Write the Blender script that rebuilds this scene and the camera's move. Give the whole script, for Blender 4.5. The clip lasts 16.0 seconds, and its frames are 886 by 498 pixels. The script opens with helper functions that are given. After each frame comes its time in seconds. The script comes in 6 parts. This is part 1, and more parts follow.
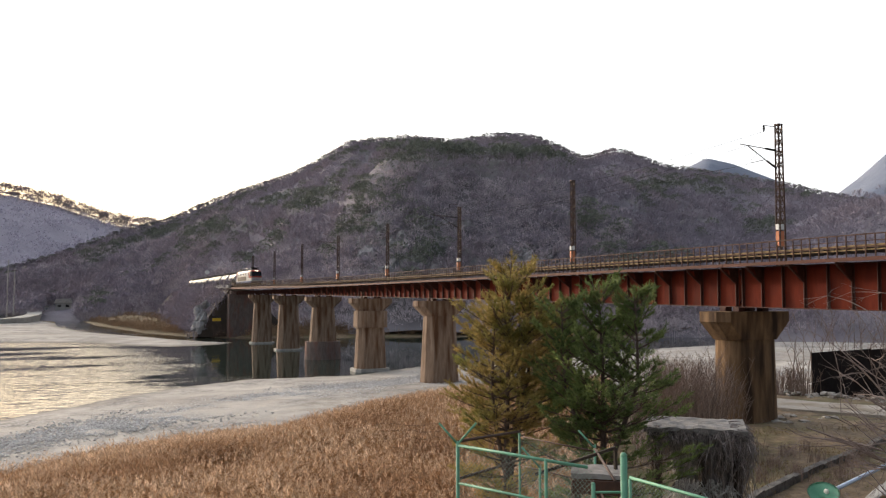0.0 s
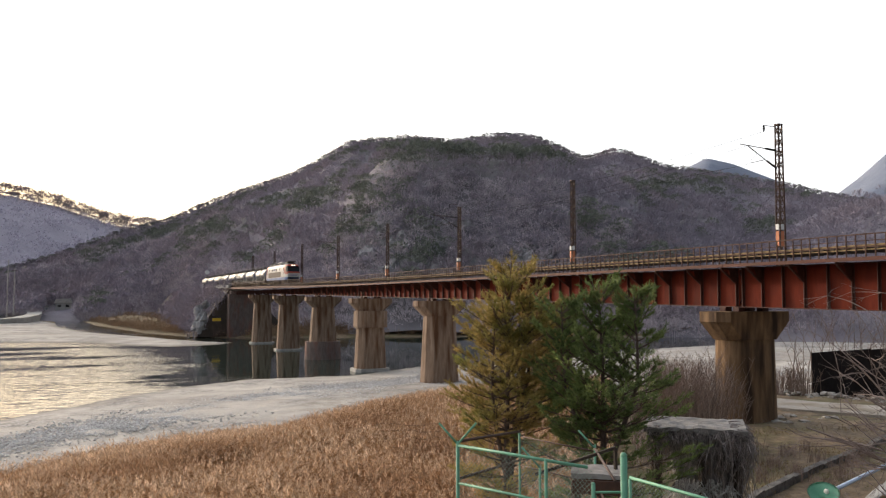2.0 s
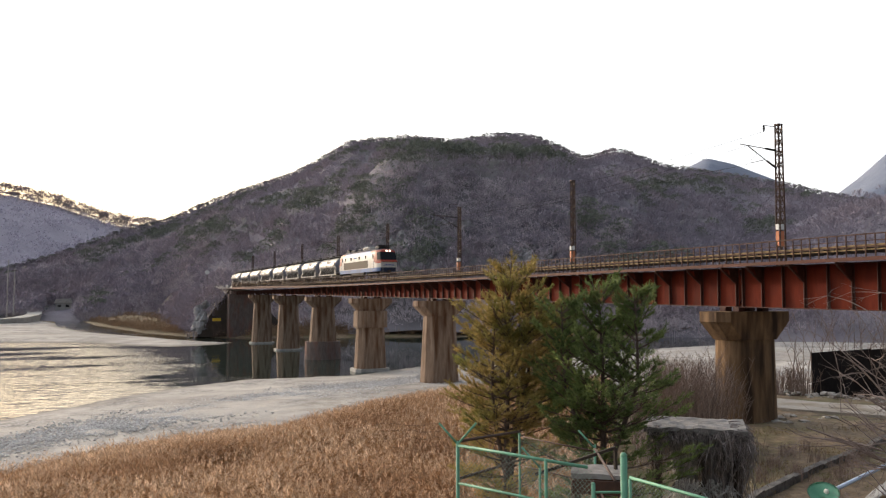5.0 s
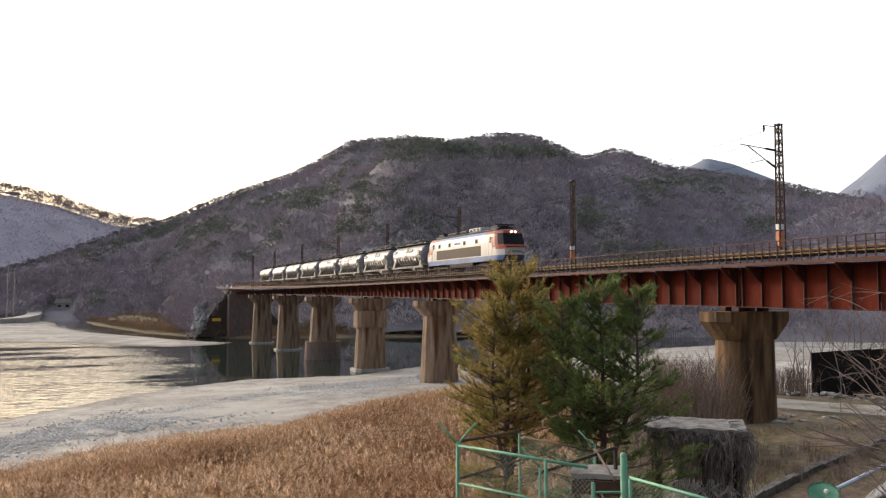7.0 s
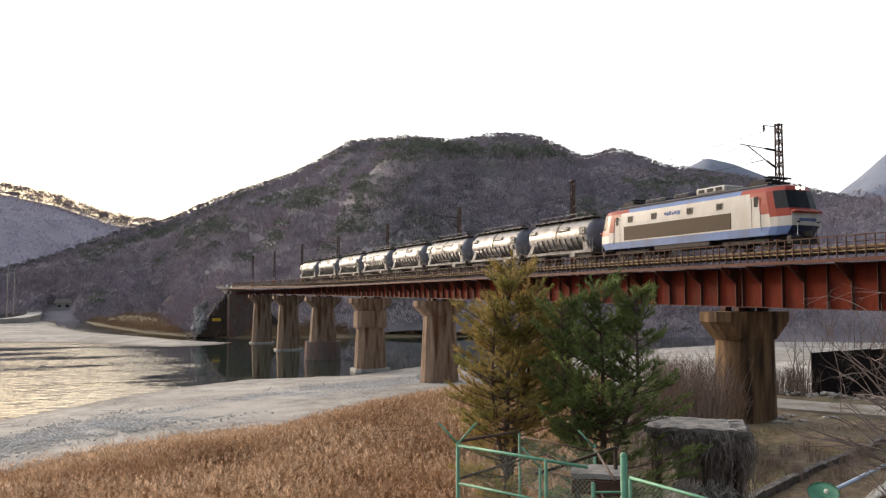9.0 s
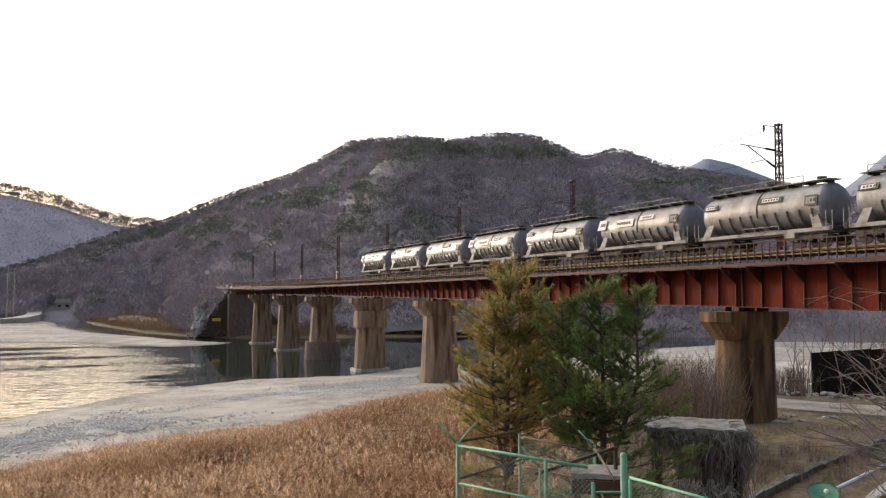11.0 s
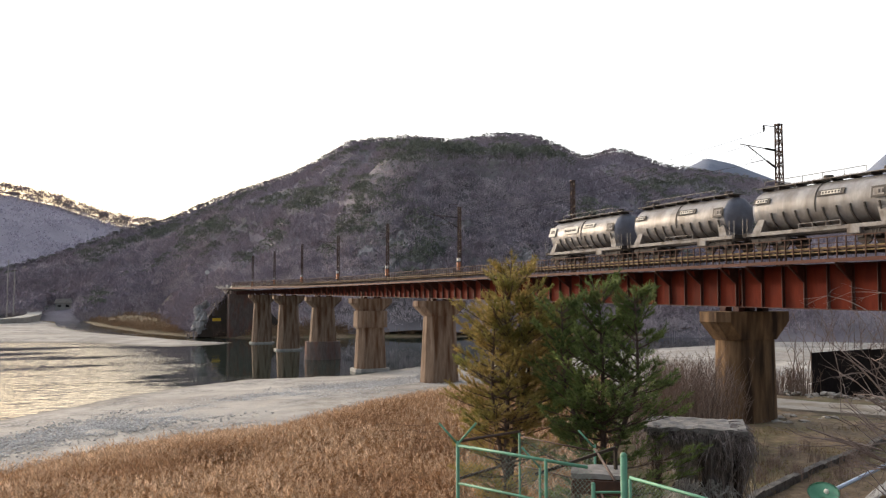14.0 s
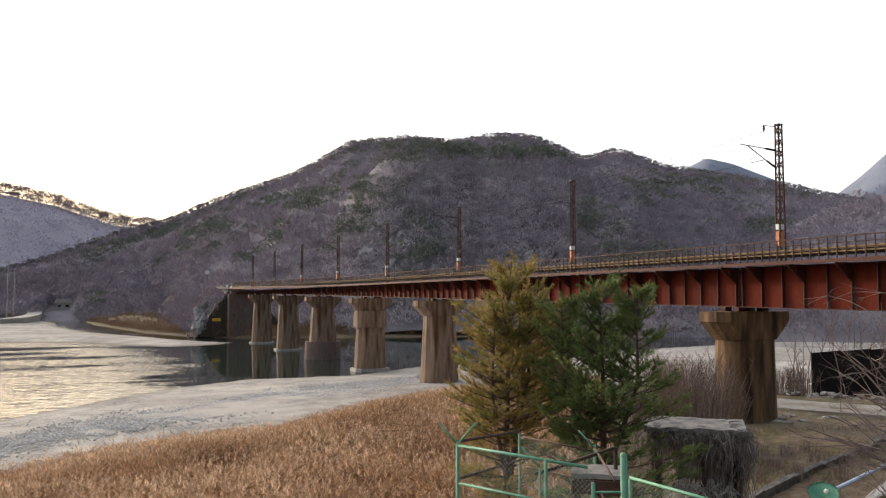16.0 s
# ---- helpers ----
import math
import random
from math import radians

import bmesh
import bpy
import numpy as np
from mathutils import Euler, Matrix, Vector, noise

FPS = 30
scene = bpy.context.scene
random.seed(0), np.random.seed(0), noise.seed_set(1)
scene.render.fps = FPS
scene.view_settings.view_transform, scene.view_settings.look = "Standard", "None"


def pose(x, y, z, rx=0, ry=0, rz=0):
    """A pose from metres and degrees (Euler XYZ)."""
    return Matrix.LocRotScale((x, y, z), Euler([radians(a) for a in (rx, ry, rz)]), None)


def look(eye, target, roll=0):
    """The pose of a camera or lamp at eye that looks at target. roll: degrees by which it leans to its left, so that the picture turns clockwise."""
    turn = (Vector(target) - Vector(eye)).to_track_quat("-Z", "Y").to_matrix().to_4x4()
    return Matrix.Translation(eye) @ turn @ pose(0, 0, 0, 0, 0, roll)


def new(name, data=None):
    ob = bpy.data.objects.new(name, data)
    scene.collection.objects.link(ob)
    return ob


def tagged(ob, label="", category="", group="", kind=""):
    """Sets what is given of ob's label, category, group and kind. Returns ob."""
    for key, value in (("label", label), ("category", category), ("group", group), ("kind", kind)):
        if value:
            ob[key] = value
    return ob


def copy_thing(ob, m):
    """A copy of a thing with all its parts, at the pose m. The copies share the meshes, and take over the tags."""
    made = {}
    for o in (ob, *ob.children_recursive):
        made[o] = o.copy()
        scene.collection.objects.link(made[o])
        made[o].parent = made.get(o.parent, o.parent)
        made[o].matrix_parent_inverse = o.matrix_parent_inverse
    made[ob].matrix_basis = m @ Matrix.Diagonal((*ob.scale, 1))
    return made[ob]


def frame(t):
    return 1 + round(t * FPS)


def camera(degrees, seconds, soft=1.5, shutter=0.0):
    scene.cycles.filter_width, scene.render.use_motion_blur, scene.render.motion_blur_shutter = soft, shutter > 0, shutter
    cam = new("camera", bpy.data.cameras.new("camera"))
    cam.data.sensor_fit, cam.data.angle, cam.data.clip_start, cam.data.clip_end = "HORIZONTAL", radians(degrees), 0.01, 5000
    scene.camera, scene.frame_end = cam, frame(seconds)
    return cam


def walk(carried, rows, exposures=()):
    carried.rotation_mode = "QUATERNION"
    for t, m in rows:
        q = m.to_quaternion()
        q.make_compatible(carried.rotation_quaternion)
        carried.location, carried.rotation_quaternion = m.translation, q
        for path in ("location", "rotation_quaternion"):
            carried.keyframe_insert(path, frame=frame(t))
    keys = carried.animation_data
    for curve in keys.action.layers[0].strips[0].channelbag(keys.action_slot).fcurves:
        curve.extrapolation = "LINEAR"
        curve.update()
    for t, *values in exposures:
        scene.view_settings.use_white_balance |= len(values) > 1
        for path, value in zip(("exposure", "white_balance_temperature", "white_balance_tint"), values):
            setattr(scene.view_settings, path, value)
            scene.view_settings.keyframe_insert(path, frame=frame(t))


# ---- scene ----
# ---- camera ----
EYE = Vector((0.0, 0.0, 10.96))
YAW, PITCH = 25.233, 3.226          # degrees clockwise from +Y, degrees upward
cam = camera(58.5, 16.0, soft=1.25)
STAND = pose(*EYE, 90 + PITCH, 0, -YAW)
walk(cam, [(0.0, STAND), (16.0, STAND)], exposures=[(0.0, -0.06), (16.0, -0.06)])

# ---- light: low sun over the far left ridge, bright hazy evening sky ----
SUN_AZ, SUN_EL = -19.0, 12.0
world = bpy.data.worlds.new("world")
scene.world = world
world.use_nodes = True
wn = world.node_tree
sky = wn.nodes.new("ShaderNodeTexSky")
sky.sky_type, sky.sun_disc = "NISHITA", False
sky.sun_elevation, sky.sun_rotation = radians(SUN_EL), radians(SUN_AZ)
sky.air_density, sky.dust_density, sky.ozone_density = 1.0, 6.0, 1.0
# thin high haze whitens the whole evening sky
haze = wn.nodes.new("ShaderNodeBackground")
haze.inputs[0].default_value = (0.985, 0.98, 1.01, 1)
tc = wn.nodes.new("ShaderNodeTexCoord")
dot = wn.nodes.new("ShaderNodeVectorMath")
dot.operation = "DOT_PRODUCT"
dot.inputs[1].default_value = (-0.34, 0.94, 0.0)
fall = wn.nodes.new("ShaderNodeMapRange")
fall.interpolation_type = "SMOOTHSTEP"
fall.inputs[1].default_value, fall.inputs[2].default_value, fall.inputs[3].default_value, fall.inputs[4].default_value = -0.62, 0.22, 0.05, 1.14
wn.links.new(tc.outputs["Generated"], dot.inputs[0])
wn.links.new(dot.outputs["Value"], fall.inputs[0])
wn.links.new(fall.outputs[0], haze.inputs[1])
both = wn.nodes.new("ShaderNodeAddShader")
wn.links.new(sky.outputs[0], wn.nodes["Background"].inputs[0])
wn.nodes["Background"].inputs[1].default_value = 0.13
wn.links.new(wn.nodes["Background"].outputs[0], both.inputs[0])
wn.links.new(haze.outputs[0], both.inputs[1])
wn.links.new(both.outputs[0], wn.nodes["World Output"].inputs[0])
sun = new("sun", bpy.data.lights.new("sun", "SUN"))
sun.data.energy, sun.data.angle, sun.data.color = 3.1, radians(12), (1.0, 0.84, 0.68)
_a, _e = radians(SUN_AZ), radians(SUN_EL)
sun.matrix_world = look((0, 0, 60), (-math.sin(_a) * math.cos(_e) * 10, -math.cos(_a) * math.cos(_e) * 10, 60 - math.sin(_e) * 10))

# ---- materials ----
def mat(name, c1, c2, scale=4.0, rough=0.8, bump=0.3, metal=0.0, c3=None, scale3=0.6, mix3=0.5, rand=0.0, stretch=None, island=False, spec=0.3):
    """Two-scale noise material: c1/c2 fine grain, c3 larger stains; rand varies value between objects."""
    m = bpy.data.materials.new(name)
    m.use_nodes = True
    nt = m.node_tree
    n, l = nt.nodes, nt.links
    bs = n["Principled BSDF"]
    bs.inputs["Metallic"].default_value = metal
    bs.inputs["Specular IOR Level"].default_value = spec
    tc = n.new("ShaderNodeTexCoord")
    mp = n.new("ShaderNodeMapping")
    l.new(tc.outputs["Object"], mp.inputs[0])
    if stretch:
        mp.inputs["Scale"].default_value = stretch
    no = n.new("ShaderNodeTexNoise")
    no.inputs["Scale"].default_value, no.inputs["Detail"].default_value, no.inputs["Roughness"].default_value = scale, 6, 0.65
    l.new(mp.outputs[0], no.inputs["Vector"])
    ramp = n.new("ShaderNodeValToRGB")
    ramp.color_ramp.elements[0].position, ramp.color_ramp.elements[1].position = 0.32, 0.68
    ramp.color_ramp.elements[0].color, ramp.color_ramp.elements[1].color = (*c1, 1), (*c2, 1)
    l.new(no.outputs[0], ramp.inputs[0])
    out = ramp.outputs[0]
    if c3:
        n3 = n.new("ShaderNodeTexNoise")
        n3.inputs["Scale"].default_value, n3.inputs["Detail"].default_value = scale3, 4
        l.new(mp.outputs[0], n3.inputs["Vector"])
        r3 = n.new("ShaderNodeMapRange")
        r3.inputs[1].default_value, r3.inputs[2].default_value, r3.inputs[4].default_value = 0.45, 0.68, mix3
        l.new(n3.outputs[0], r3.inputs[0])
        mx = n.new("ShaderNodeMix")
        mx.data_type = "RGBA"
        l.new(r3.outputs[0], mx.inputs[0])
        l.new(out, mx.inputs[6])
        mx.inputs[7].default_value = (*c3, 1)
        out = mx.outputs[2]
    if rand or island:
        if island:
            src = n.new("ShaderNodeNewGeometry").outputs["Random Per Island"]
        else:
            src = n.new("ShaderNodeObjectInfo").outputs["Random"]
        mr = n.new("ShaderNodeMapRange")
        mr.inputs[3].default_value, mr.inputs[4].default_value = 1 - rand, 1 + rand
        l.new(src, mr.inputs[0])
        hs = n.new("ShaderNodeHueSaturation")
        l.new(mr.outputs[0], hs.inputs["Value"])
        l.new(out, hs.inputs["Color"])
        out = hs.outputs[0]
    l.new(out, bs.inputs["Base Color"])
    rr = n.new("ShaderNodeMapRange")
    rr.inputs[3].default_value, rr.inputs[4].default_value = max(0.03, rough - 0.12), min(1, rough + 0.12)
    l.new(no.outputs[0], rr.inputs[0])
    l.new(rr.outputs[0], bs.inputs["Roughness"])
    if bump:
        bp = n.new("ShaderNodeBump")
        bp.inputs["Strength"].default_value, bp.inputs["Distance"].default_value = bump, 0.3 / scale
        l.new(no.outputs[0], bp.inputs["Height"])
        l.new(bp.outputs[0], bs.inputs["Normal"])
    return m



def leafy(m, amount=0.4):
    """Lets light through thin leaves and stalks."""
    nt = m.node_tree
    bs = nt.nodes["Principled BSDF"]
    tr = nt.nodes.new("ShaderNodeBsdfTranslucent")
    mx = nt.nodes.new("ShaderNodeMixShader")
    mx.inputs[0].default_value = amount
    nt.links.new(bs.inputs["Base Color"].links[0].from_socket, tr.inputs[0])
    nt.links.new(bs.outputs[0], mx.inputs[1])
    nt.links.new(tr.outputs[0], mx.inputs[2])
    nt.links.new(mx.outputs[0], nt.nodes["Material Output"].inputs[0])
    return m


M = {
    "concrete": mat("concrete", (0.11, 0.068, 0.038), (0.27, 0.165, 0.088), 2.0, 0.9, 0.5, c3=(0.035, 0.019, 0.011), scale3=1.4, mix3=0.95, stretch=(1, 1, 0.16)),
    # the same stained concrete in paler tones, for the farther piers
    "concrete_far": mat("concrete_far", (0.185, 0.12, 0.08), (0.345, 0.25, 0.18), 2.2, 0.9, 0.5, c3=(0.10, 0.045, 0.02), scale3=1.5, mix3=0.95, stretch=(1, 1, 0.13)),
    "concrete_pale": mat("concrete_pale", (0.36, 0.34, 0.31), (0.5, 0.48, 0.44), 3, 0.9, 0.3, c3=(0.25, 0.22, 0.19), scale3=0.5),
    "concrete_dark": mat("concrete_dark", (0.045, 0.042, 0.04), (0.14, 0.13, 0.12), 5, 0.95, 0.6, c3=(0.24, 0.22, 0.2), scale3=1.7, mix3=0.6),
    "concrete_cap": mat("concrete_cap", (0.17, 0.16, 0.15), (0.33, 0.31, 0.29), 4, 0.95, 0.5, c3=(0.08, 0.075, 0.07), scale3=1.5),
    "caisson": mat("caisson", (0.12, 0.09, 0.08), (0.2, 0.16, 0.14), 2.5, 0.9, 0.3, c3=(0.24, 0.09, 0.06), scale3=0.9, mix3=0.5, stretch=(1, 1, 0.3)),
    "girder_paint": mat("girder_paint", (0.105, 0.016, 0.008), (0.152, 0.026, 0.0125), 3.0, 0.8, 0.12, c3=(0.07, 0.016, 0.010), scale3=0.9, mix3=0.85, stretch=(1, 1, 0.25), spec=0.1),
    "girder_dark": mat("girder_dark", (0.050, 0.018, 0.013), (0.088, 0.027, 0.019), 4, 0.65, 0.1, c3=(0.05, 0.025, 0.02), scale3=1.2),
    "fascia": mat("fascia", (0.085, 0.030, 0.020), (0.135, 0.045, 0.028), 5, 0.7, 0.15, c3=(0.06, 0.03, 0.022), scale3=1.0),
    "rail_rust": mat("rail_rust", (0.065, 0.034, 0.024), (0.115, 0.056, 0.036), 9, 0.75, 0.2, c3=(0.045, 0.028, 0.022), scale3=2),
    "yellow_rail": mat("yellow_rail", (0.24, 0.165, 0.075), (0.34, 0.24, 0.11), 6, 0.7, 0.15, c3=(0.2, 0.11, 0.05), scale3=1.4, mix3=0.8),
    "timber": mat("timber", (0.045, 0.034, 0.027), (0.09, 0.068, 0.052), 7, 0.9, 0.4, rand=0.25),
    "steel": mat("steel", (0.16, 0.13, 0.11), (0.3, 0.26, 0.22), 8, 0.4, 0.1, metal=0.9),
    "pole_steel": mat("pole_steel", (0.06, 0.038, 0.03), (0.115, 0.07, 0.055), 6, 0.6, 0.1, metal=0.3),
    "wire": mat("wire", (0.035, 0.032, 0.032), (0.06, 0.055, 0.055), 6, 0.9, 0),
    "white_tag": mat("white_tag", (0.7, 0.7, 0.68), (0.8, 0.8, 0.78), 6, 0.6, 0.05),
    "orange_tag": mat("orange_tag", (0.50, 0.17, 0.08), (0.62, 0.24, 0.12), 6, 0.5, 0.05),
    "rubber_black": mat("rubber_black", (0.012, 0.011, 0.012), (0.03, 0.028, 0.03), 8, 0.8, 0.2),
}


# ---- building helpers ----
def ident():
    return Matrix.Identity(4)


def finish(name, bm, material, parent=None, label="", smooth=False):
    me = bpy.data.meshes.new(name)
    bm.normal_update()
    bm.to_mesh(me)
    bm.free()
    me.materials.append(material)
    if smooth:
        me.polygons.foreach_set("use_smooth", [True] * len(me.polygons))
    ob = new(name, me)
    if parent is not None:
        ob.parent = parent
    if label:
        ob["label"] = label
    return ob


def part(name, bm, material, parent, label="", smooth=False):
    return finish(name, bm, material, parent, label, smooth)


def thing(name, label, category, m=None, group="", kind=""):
    e = new(name)
    if m is not None:
        e.matrix_world = m
    return tagged(e, label, category, group, kind)


def box(bm, c, s, m=None, bevel=0.0):
    """Adds a box with centre c and sizes s, turned by m, to bm."""
    mm = (m or ident()) @ Matrix.Translation(c) @ Matrix.Diagonal((*s, 1))
    r = bmesh.ops.create_cube(bm, size=1, matrix=mm)
    if bevel:
        es = {e for v in r["verts"] for e in v.link_edges}
        bmesh.ops.bevel(bm, geom=list(es), offset=bevel, segments=1, affect="EDGES")


def bar(bm, a, b, w, h=None, sides=4):
    """A straight member from a to b."""
    a, b = Vector(a), Vector(b)
    d = b - a
    q = d.to_track_quat("Z", "Y").to_matrix().to_4x4()
    mm = Matrix.Translation((a + b) / 2) @ q @ Matrix.Diagonal((1, (h or w) / w, 1, 1)) @ pose(0, 0, 0, 0, 0, 45 if sides == 4 else 0)
    bmesh.ops.create_cone(bm, cap_ends=True, segments=sides, radius1=w * (0.7071 if sides == 4 else 0.5), radius2=w * (0.7071 if sides == 4 else 0.5), depth=d.length, matrix=mm)


def prism(bm, plan, z0, z1, s1=(1, 1), s0=(1, 1)):
    """Closed prism over a plan polygon, scaled at bottom by s0 and at top by s1."""
    lo = [bm.verts.new((x * s0[0], y * s0[1], z0)) for x, y in plan]
    hi = [bm.verts.new((x * s1[0], y * s1[1], z1)) for x, y in plan]
    n = len(plan)
    for i in range(n):
        bm.faces.new((lo[i], lo[(i + 1) % n], hi[(i + 1) % n], hi[i]))
    bm.faces.new(hi)
    bm.faces.new(lo[::-1])


def raw(name, verts, faces, material, kind="", parent=None, label="", category="", smooth=False):
    me = bpy.data.meshes.new(name)
    me.from_pydata(verts, [], faces)
    me.materials.append(material)
    if smooth:
        me.polygons.foreach_set("use_smooth", [True] * len(me.polygons))
    ob = new(name, me)
    if parent is not None:
        ob.parent = parent
    return tagged(ob, label, category, kind=kind)


def fast(name, V, F, material, kind="", label="", category="", parent=None):
    """Bulk triangles from numpy arrays."""
    me = bpy.data.meshes.new(name)
    V = np.asarray(V, dtype=np.float32).reshape(-1, 3)
    F = np.asarray(F, dtype=np.int32).reshape(-1, 3)
    me.vertices.add(len(V))
    me.vertices.foreach_set("co", V.ravel())
    me.loops.add(F.size)
    me.loops.foreach_set("vertex_index", F.ravel())
    me.polygons.add(len(F))
    me.polygons.foreach_set("loop_start", np.arange(0, F.size, 3, dtype=np.int32))
    me.update(calc_edges=True)
    me.materials.append(material)
    ob = new(name, me)
    if parent is not None:
        ob.parent = parent
    return tagged(ob, label, category, kind=kind)


def fbm(x, y, z=0.0, o=4):
    return noise.fractal(Vector((x, y, z)), 1.0, 2.0, o)


rng = np.random.default_rng(7)

# ---- ground: bank, terrace, gravel bars and river bed in one sheet ----
def seg_dist(P, poly):
    """Distance from points P (n,2) to a closed polygon, negative inside."""
    P = np.asarray(P, float)
    best = np.full(len(P), 1e9)
    inside = np.zeros(len(P), bool)
    for i in range(len(poly)):
        a, b = np.array(poly[i]), np.array(poly[(i + 1) % len(poly)])
        ab = b - a
        t = np.clip(((P - a) @ ab) / (ab @ ab), 0, 1)
        best = np.minimum(best, np.hypot(*(P - a - t[:, None] * ab).T))
        c = ((a[1] > P[:, 1]) != (b[1] > P[:, 1]))
        xs = a[0] + (P[:, 1] - a[1]) / (ab[1] if abs(ab[1]) > 1e-9 else 1e-9) * ab[0]
        inside ^= c & (P[:, 0] < xs)
    return np.where(inside, -best, best)


NEAR_LAND = [(-120, 30), (-30, 62), (-5.2, 78.7), (0.1, 84.8), (6.2, 92.3), (12.7, 97.8), (20.9, 102.7), (29.6, 101.7), (36, 102), (40, 105), (47, 109),
             (58.8, 109), (77.9, 115.8), (100, 123.5), (121.8, 128), (144, 130), (168, 121.5), (400, 40), (400, -400), (-120, -400)]
TONGUE = [(-60, 190), (-13.8, 202.6), (3.3, 194.5), (12, 180), (18.9, 172.6), (27, 174), (33.5, 180.3), (28, 190), (22.2, 202.7), (14, 225), (4.2, 248.6), (-3, 290), (-10, 445), (-160, 445), (-200, 230)]
FAR_LAND = [(-400, 420), (-30, 425), (1.8, 377.2), (10, 290), (18.2, 240), (30, 205), (38.3, 197), (61, 191), (74, 186.3), (98, 178), (112, 167), (150, 150), (183, 134), (500, 0), (2500, 0), (2500, 3000), (-2500, 3000), (-2500, 600)]
EDGE_AZ = [-60, -10, -3.6, 1, 6.4, 14, 18.6, 25, 36, 48, 60, 90]
EDGE_R = [36, 42, 44, 47.5, 50.5, 53, 60, 69, 80, 84, 88, 95]


def ground_z(P):
    P = np.asarray(P, float).reshape(-1, 2)
    r = np.hypot(P[:, 0], P[:, 1])
    az = np.degrees(np.arctan2(P[:, 0], P[:, 1]))
    dn, dt, df = seg_dist(P, NEAR_LAND), seg_dist(P, TONGUE), seg_dist(P, FAR_LAND)
    z = np.full(len(P), -1.2)
    d = np.minimum(np.minimum(dn, dt), df)
    z = np.where(d > 0, np.maximum(-1.2, -0.12 * d), z)
    sm = lambda v: np.clip(v, 0, 1) ** 2 * (3 - 2 * np.clip(v, 0, 1))
    bar_z = 0.05 + 0.95 * np.clip(-dn / 26, 0, 1) ** 0.8
    edge = np.interp(az, EDGE_AZ, EDGE_R)
    bank = np.interp(r, [0, 3, 6, 11, 16, 22, 32, 60], [9.3, 9.25, 8.2, 6.4, 5.0, 4.0, 3.2, 2.9])
    top = 0.95 + (bank - 0.95) * sm((edge - r) / 17)
    zn = np.where(r < edge, np.maximum(top, bar_z), bar_z)
    behind = np.abs(az) > 95
    zn = np.where(behind, np.maximum(zn, 8.0), zn)
    z = np.where(dn <= 0, zn, z)
    z = np.where(dt <= 0, 0.04 + 0.75 * np.clip(-dt / 14, 0, 1), z)
    zf = 0.1 + 2.6 * sm(-df / 14)
    z = np.where(df <= 0, zf, z)
    return z


def build_ground():
    azs = np.concatenate([np.arange(-180, -14, 4.0), np.arange(-12, 62, 0.3), np.arange(62, 180, 4.0)])
    rs = np.concatenate([[0.6, 1.5, 3, 4.5], np.geomspace(6, 460, 190), [520, 620, 800, 1100, 1700, 2600]])
    A, R = np.meshgrid(np.radians(azs), rs)
    X, Y = R * np.sin(A), R * np.cos(A)
    P = np.stack([X.ravel(), Y.ravel()], 1)
    z = ground_z(P)
    bump = np.array([0.10 * fbm(x * 0.35, y * 0.35) + 0.25 * fbm(x * 0.06, y * 0.06, 3.0) for x, y in P])
    z = z + bump * np.clip(z + 0.2, 0.0, 0.9) * (np.hypot(*P.T) > 4)
    V = [(x, y, zz) for (x, y), zz in zip(P, z)]
    na, nr = len(azs), len(rs)
    F = []
    for j in range(nr - 1):
        for i in range(na):
            k = (i + 1) % na
            F.append((j * na + i, j * na + k, (j + 1) * na + k, (j + 1) * na + i))
    F.append(tuple(range(na))[::-1])
    return raw("ground", V, F, M_ground(), "structure", label="pale river sand, gravel and dry earth bank", category="ground", smooth=True)


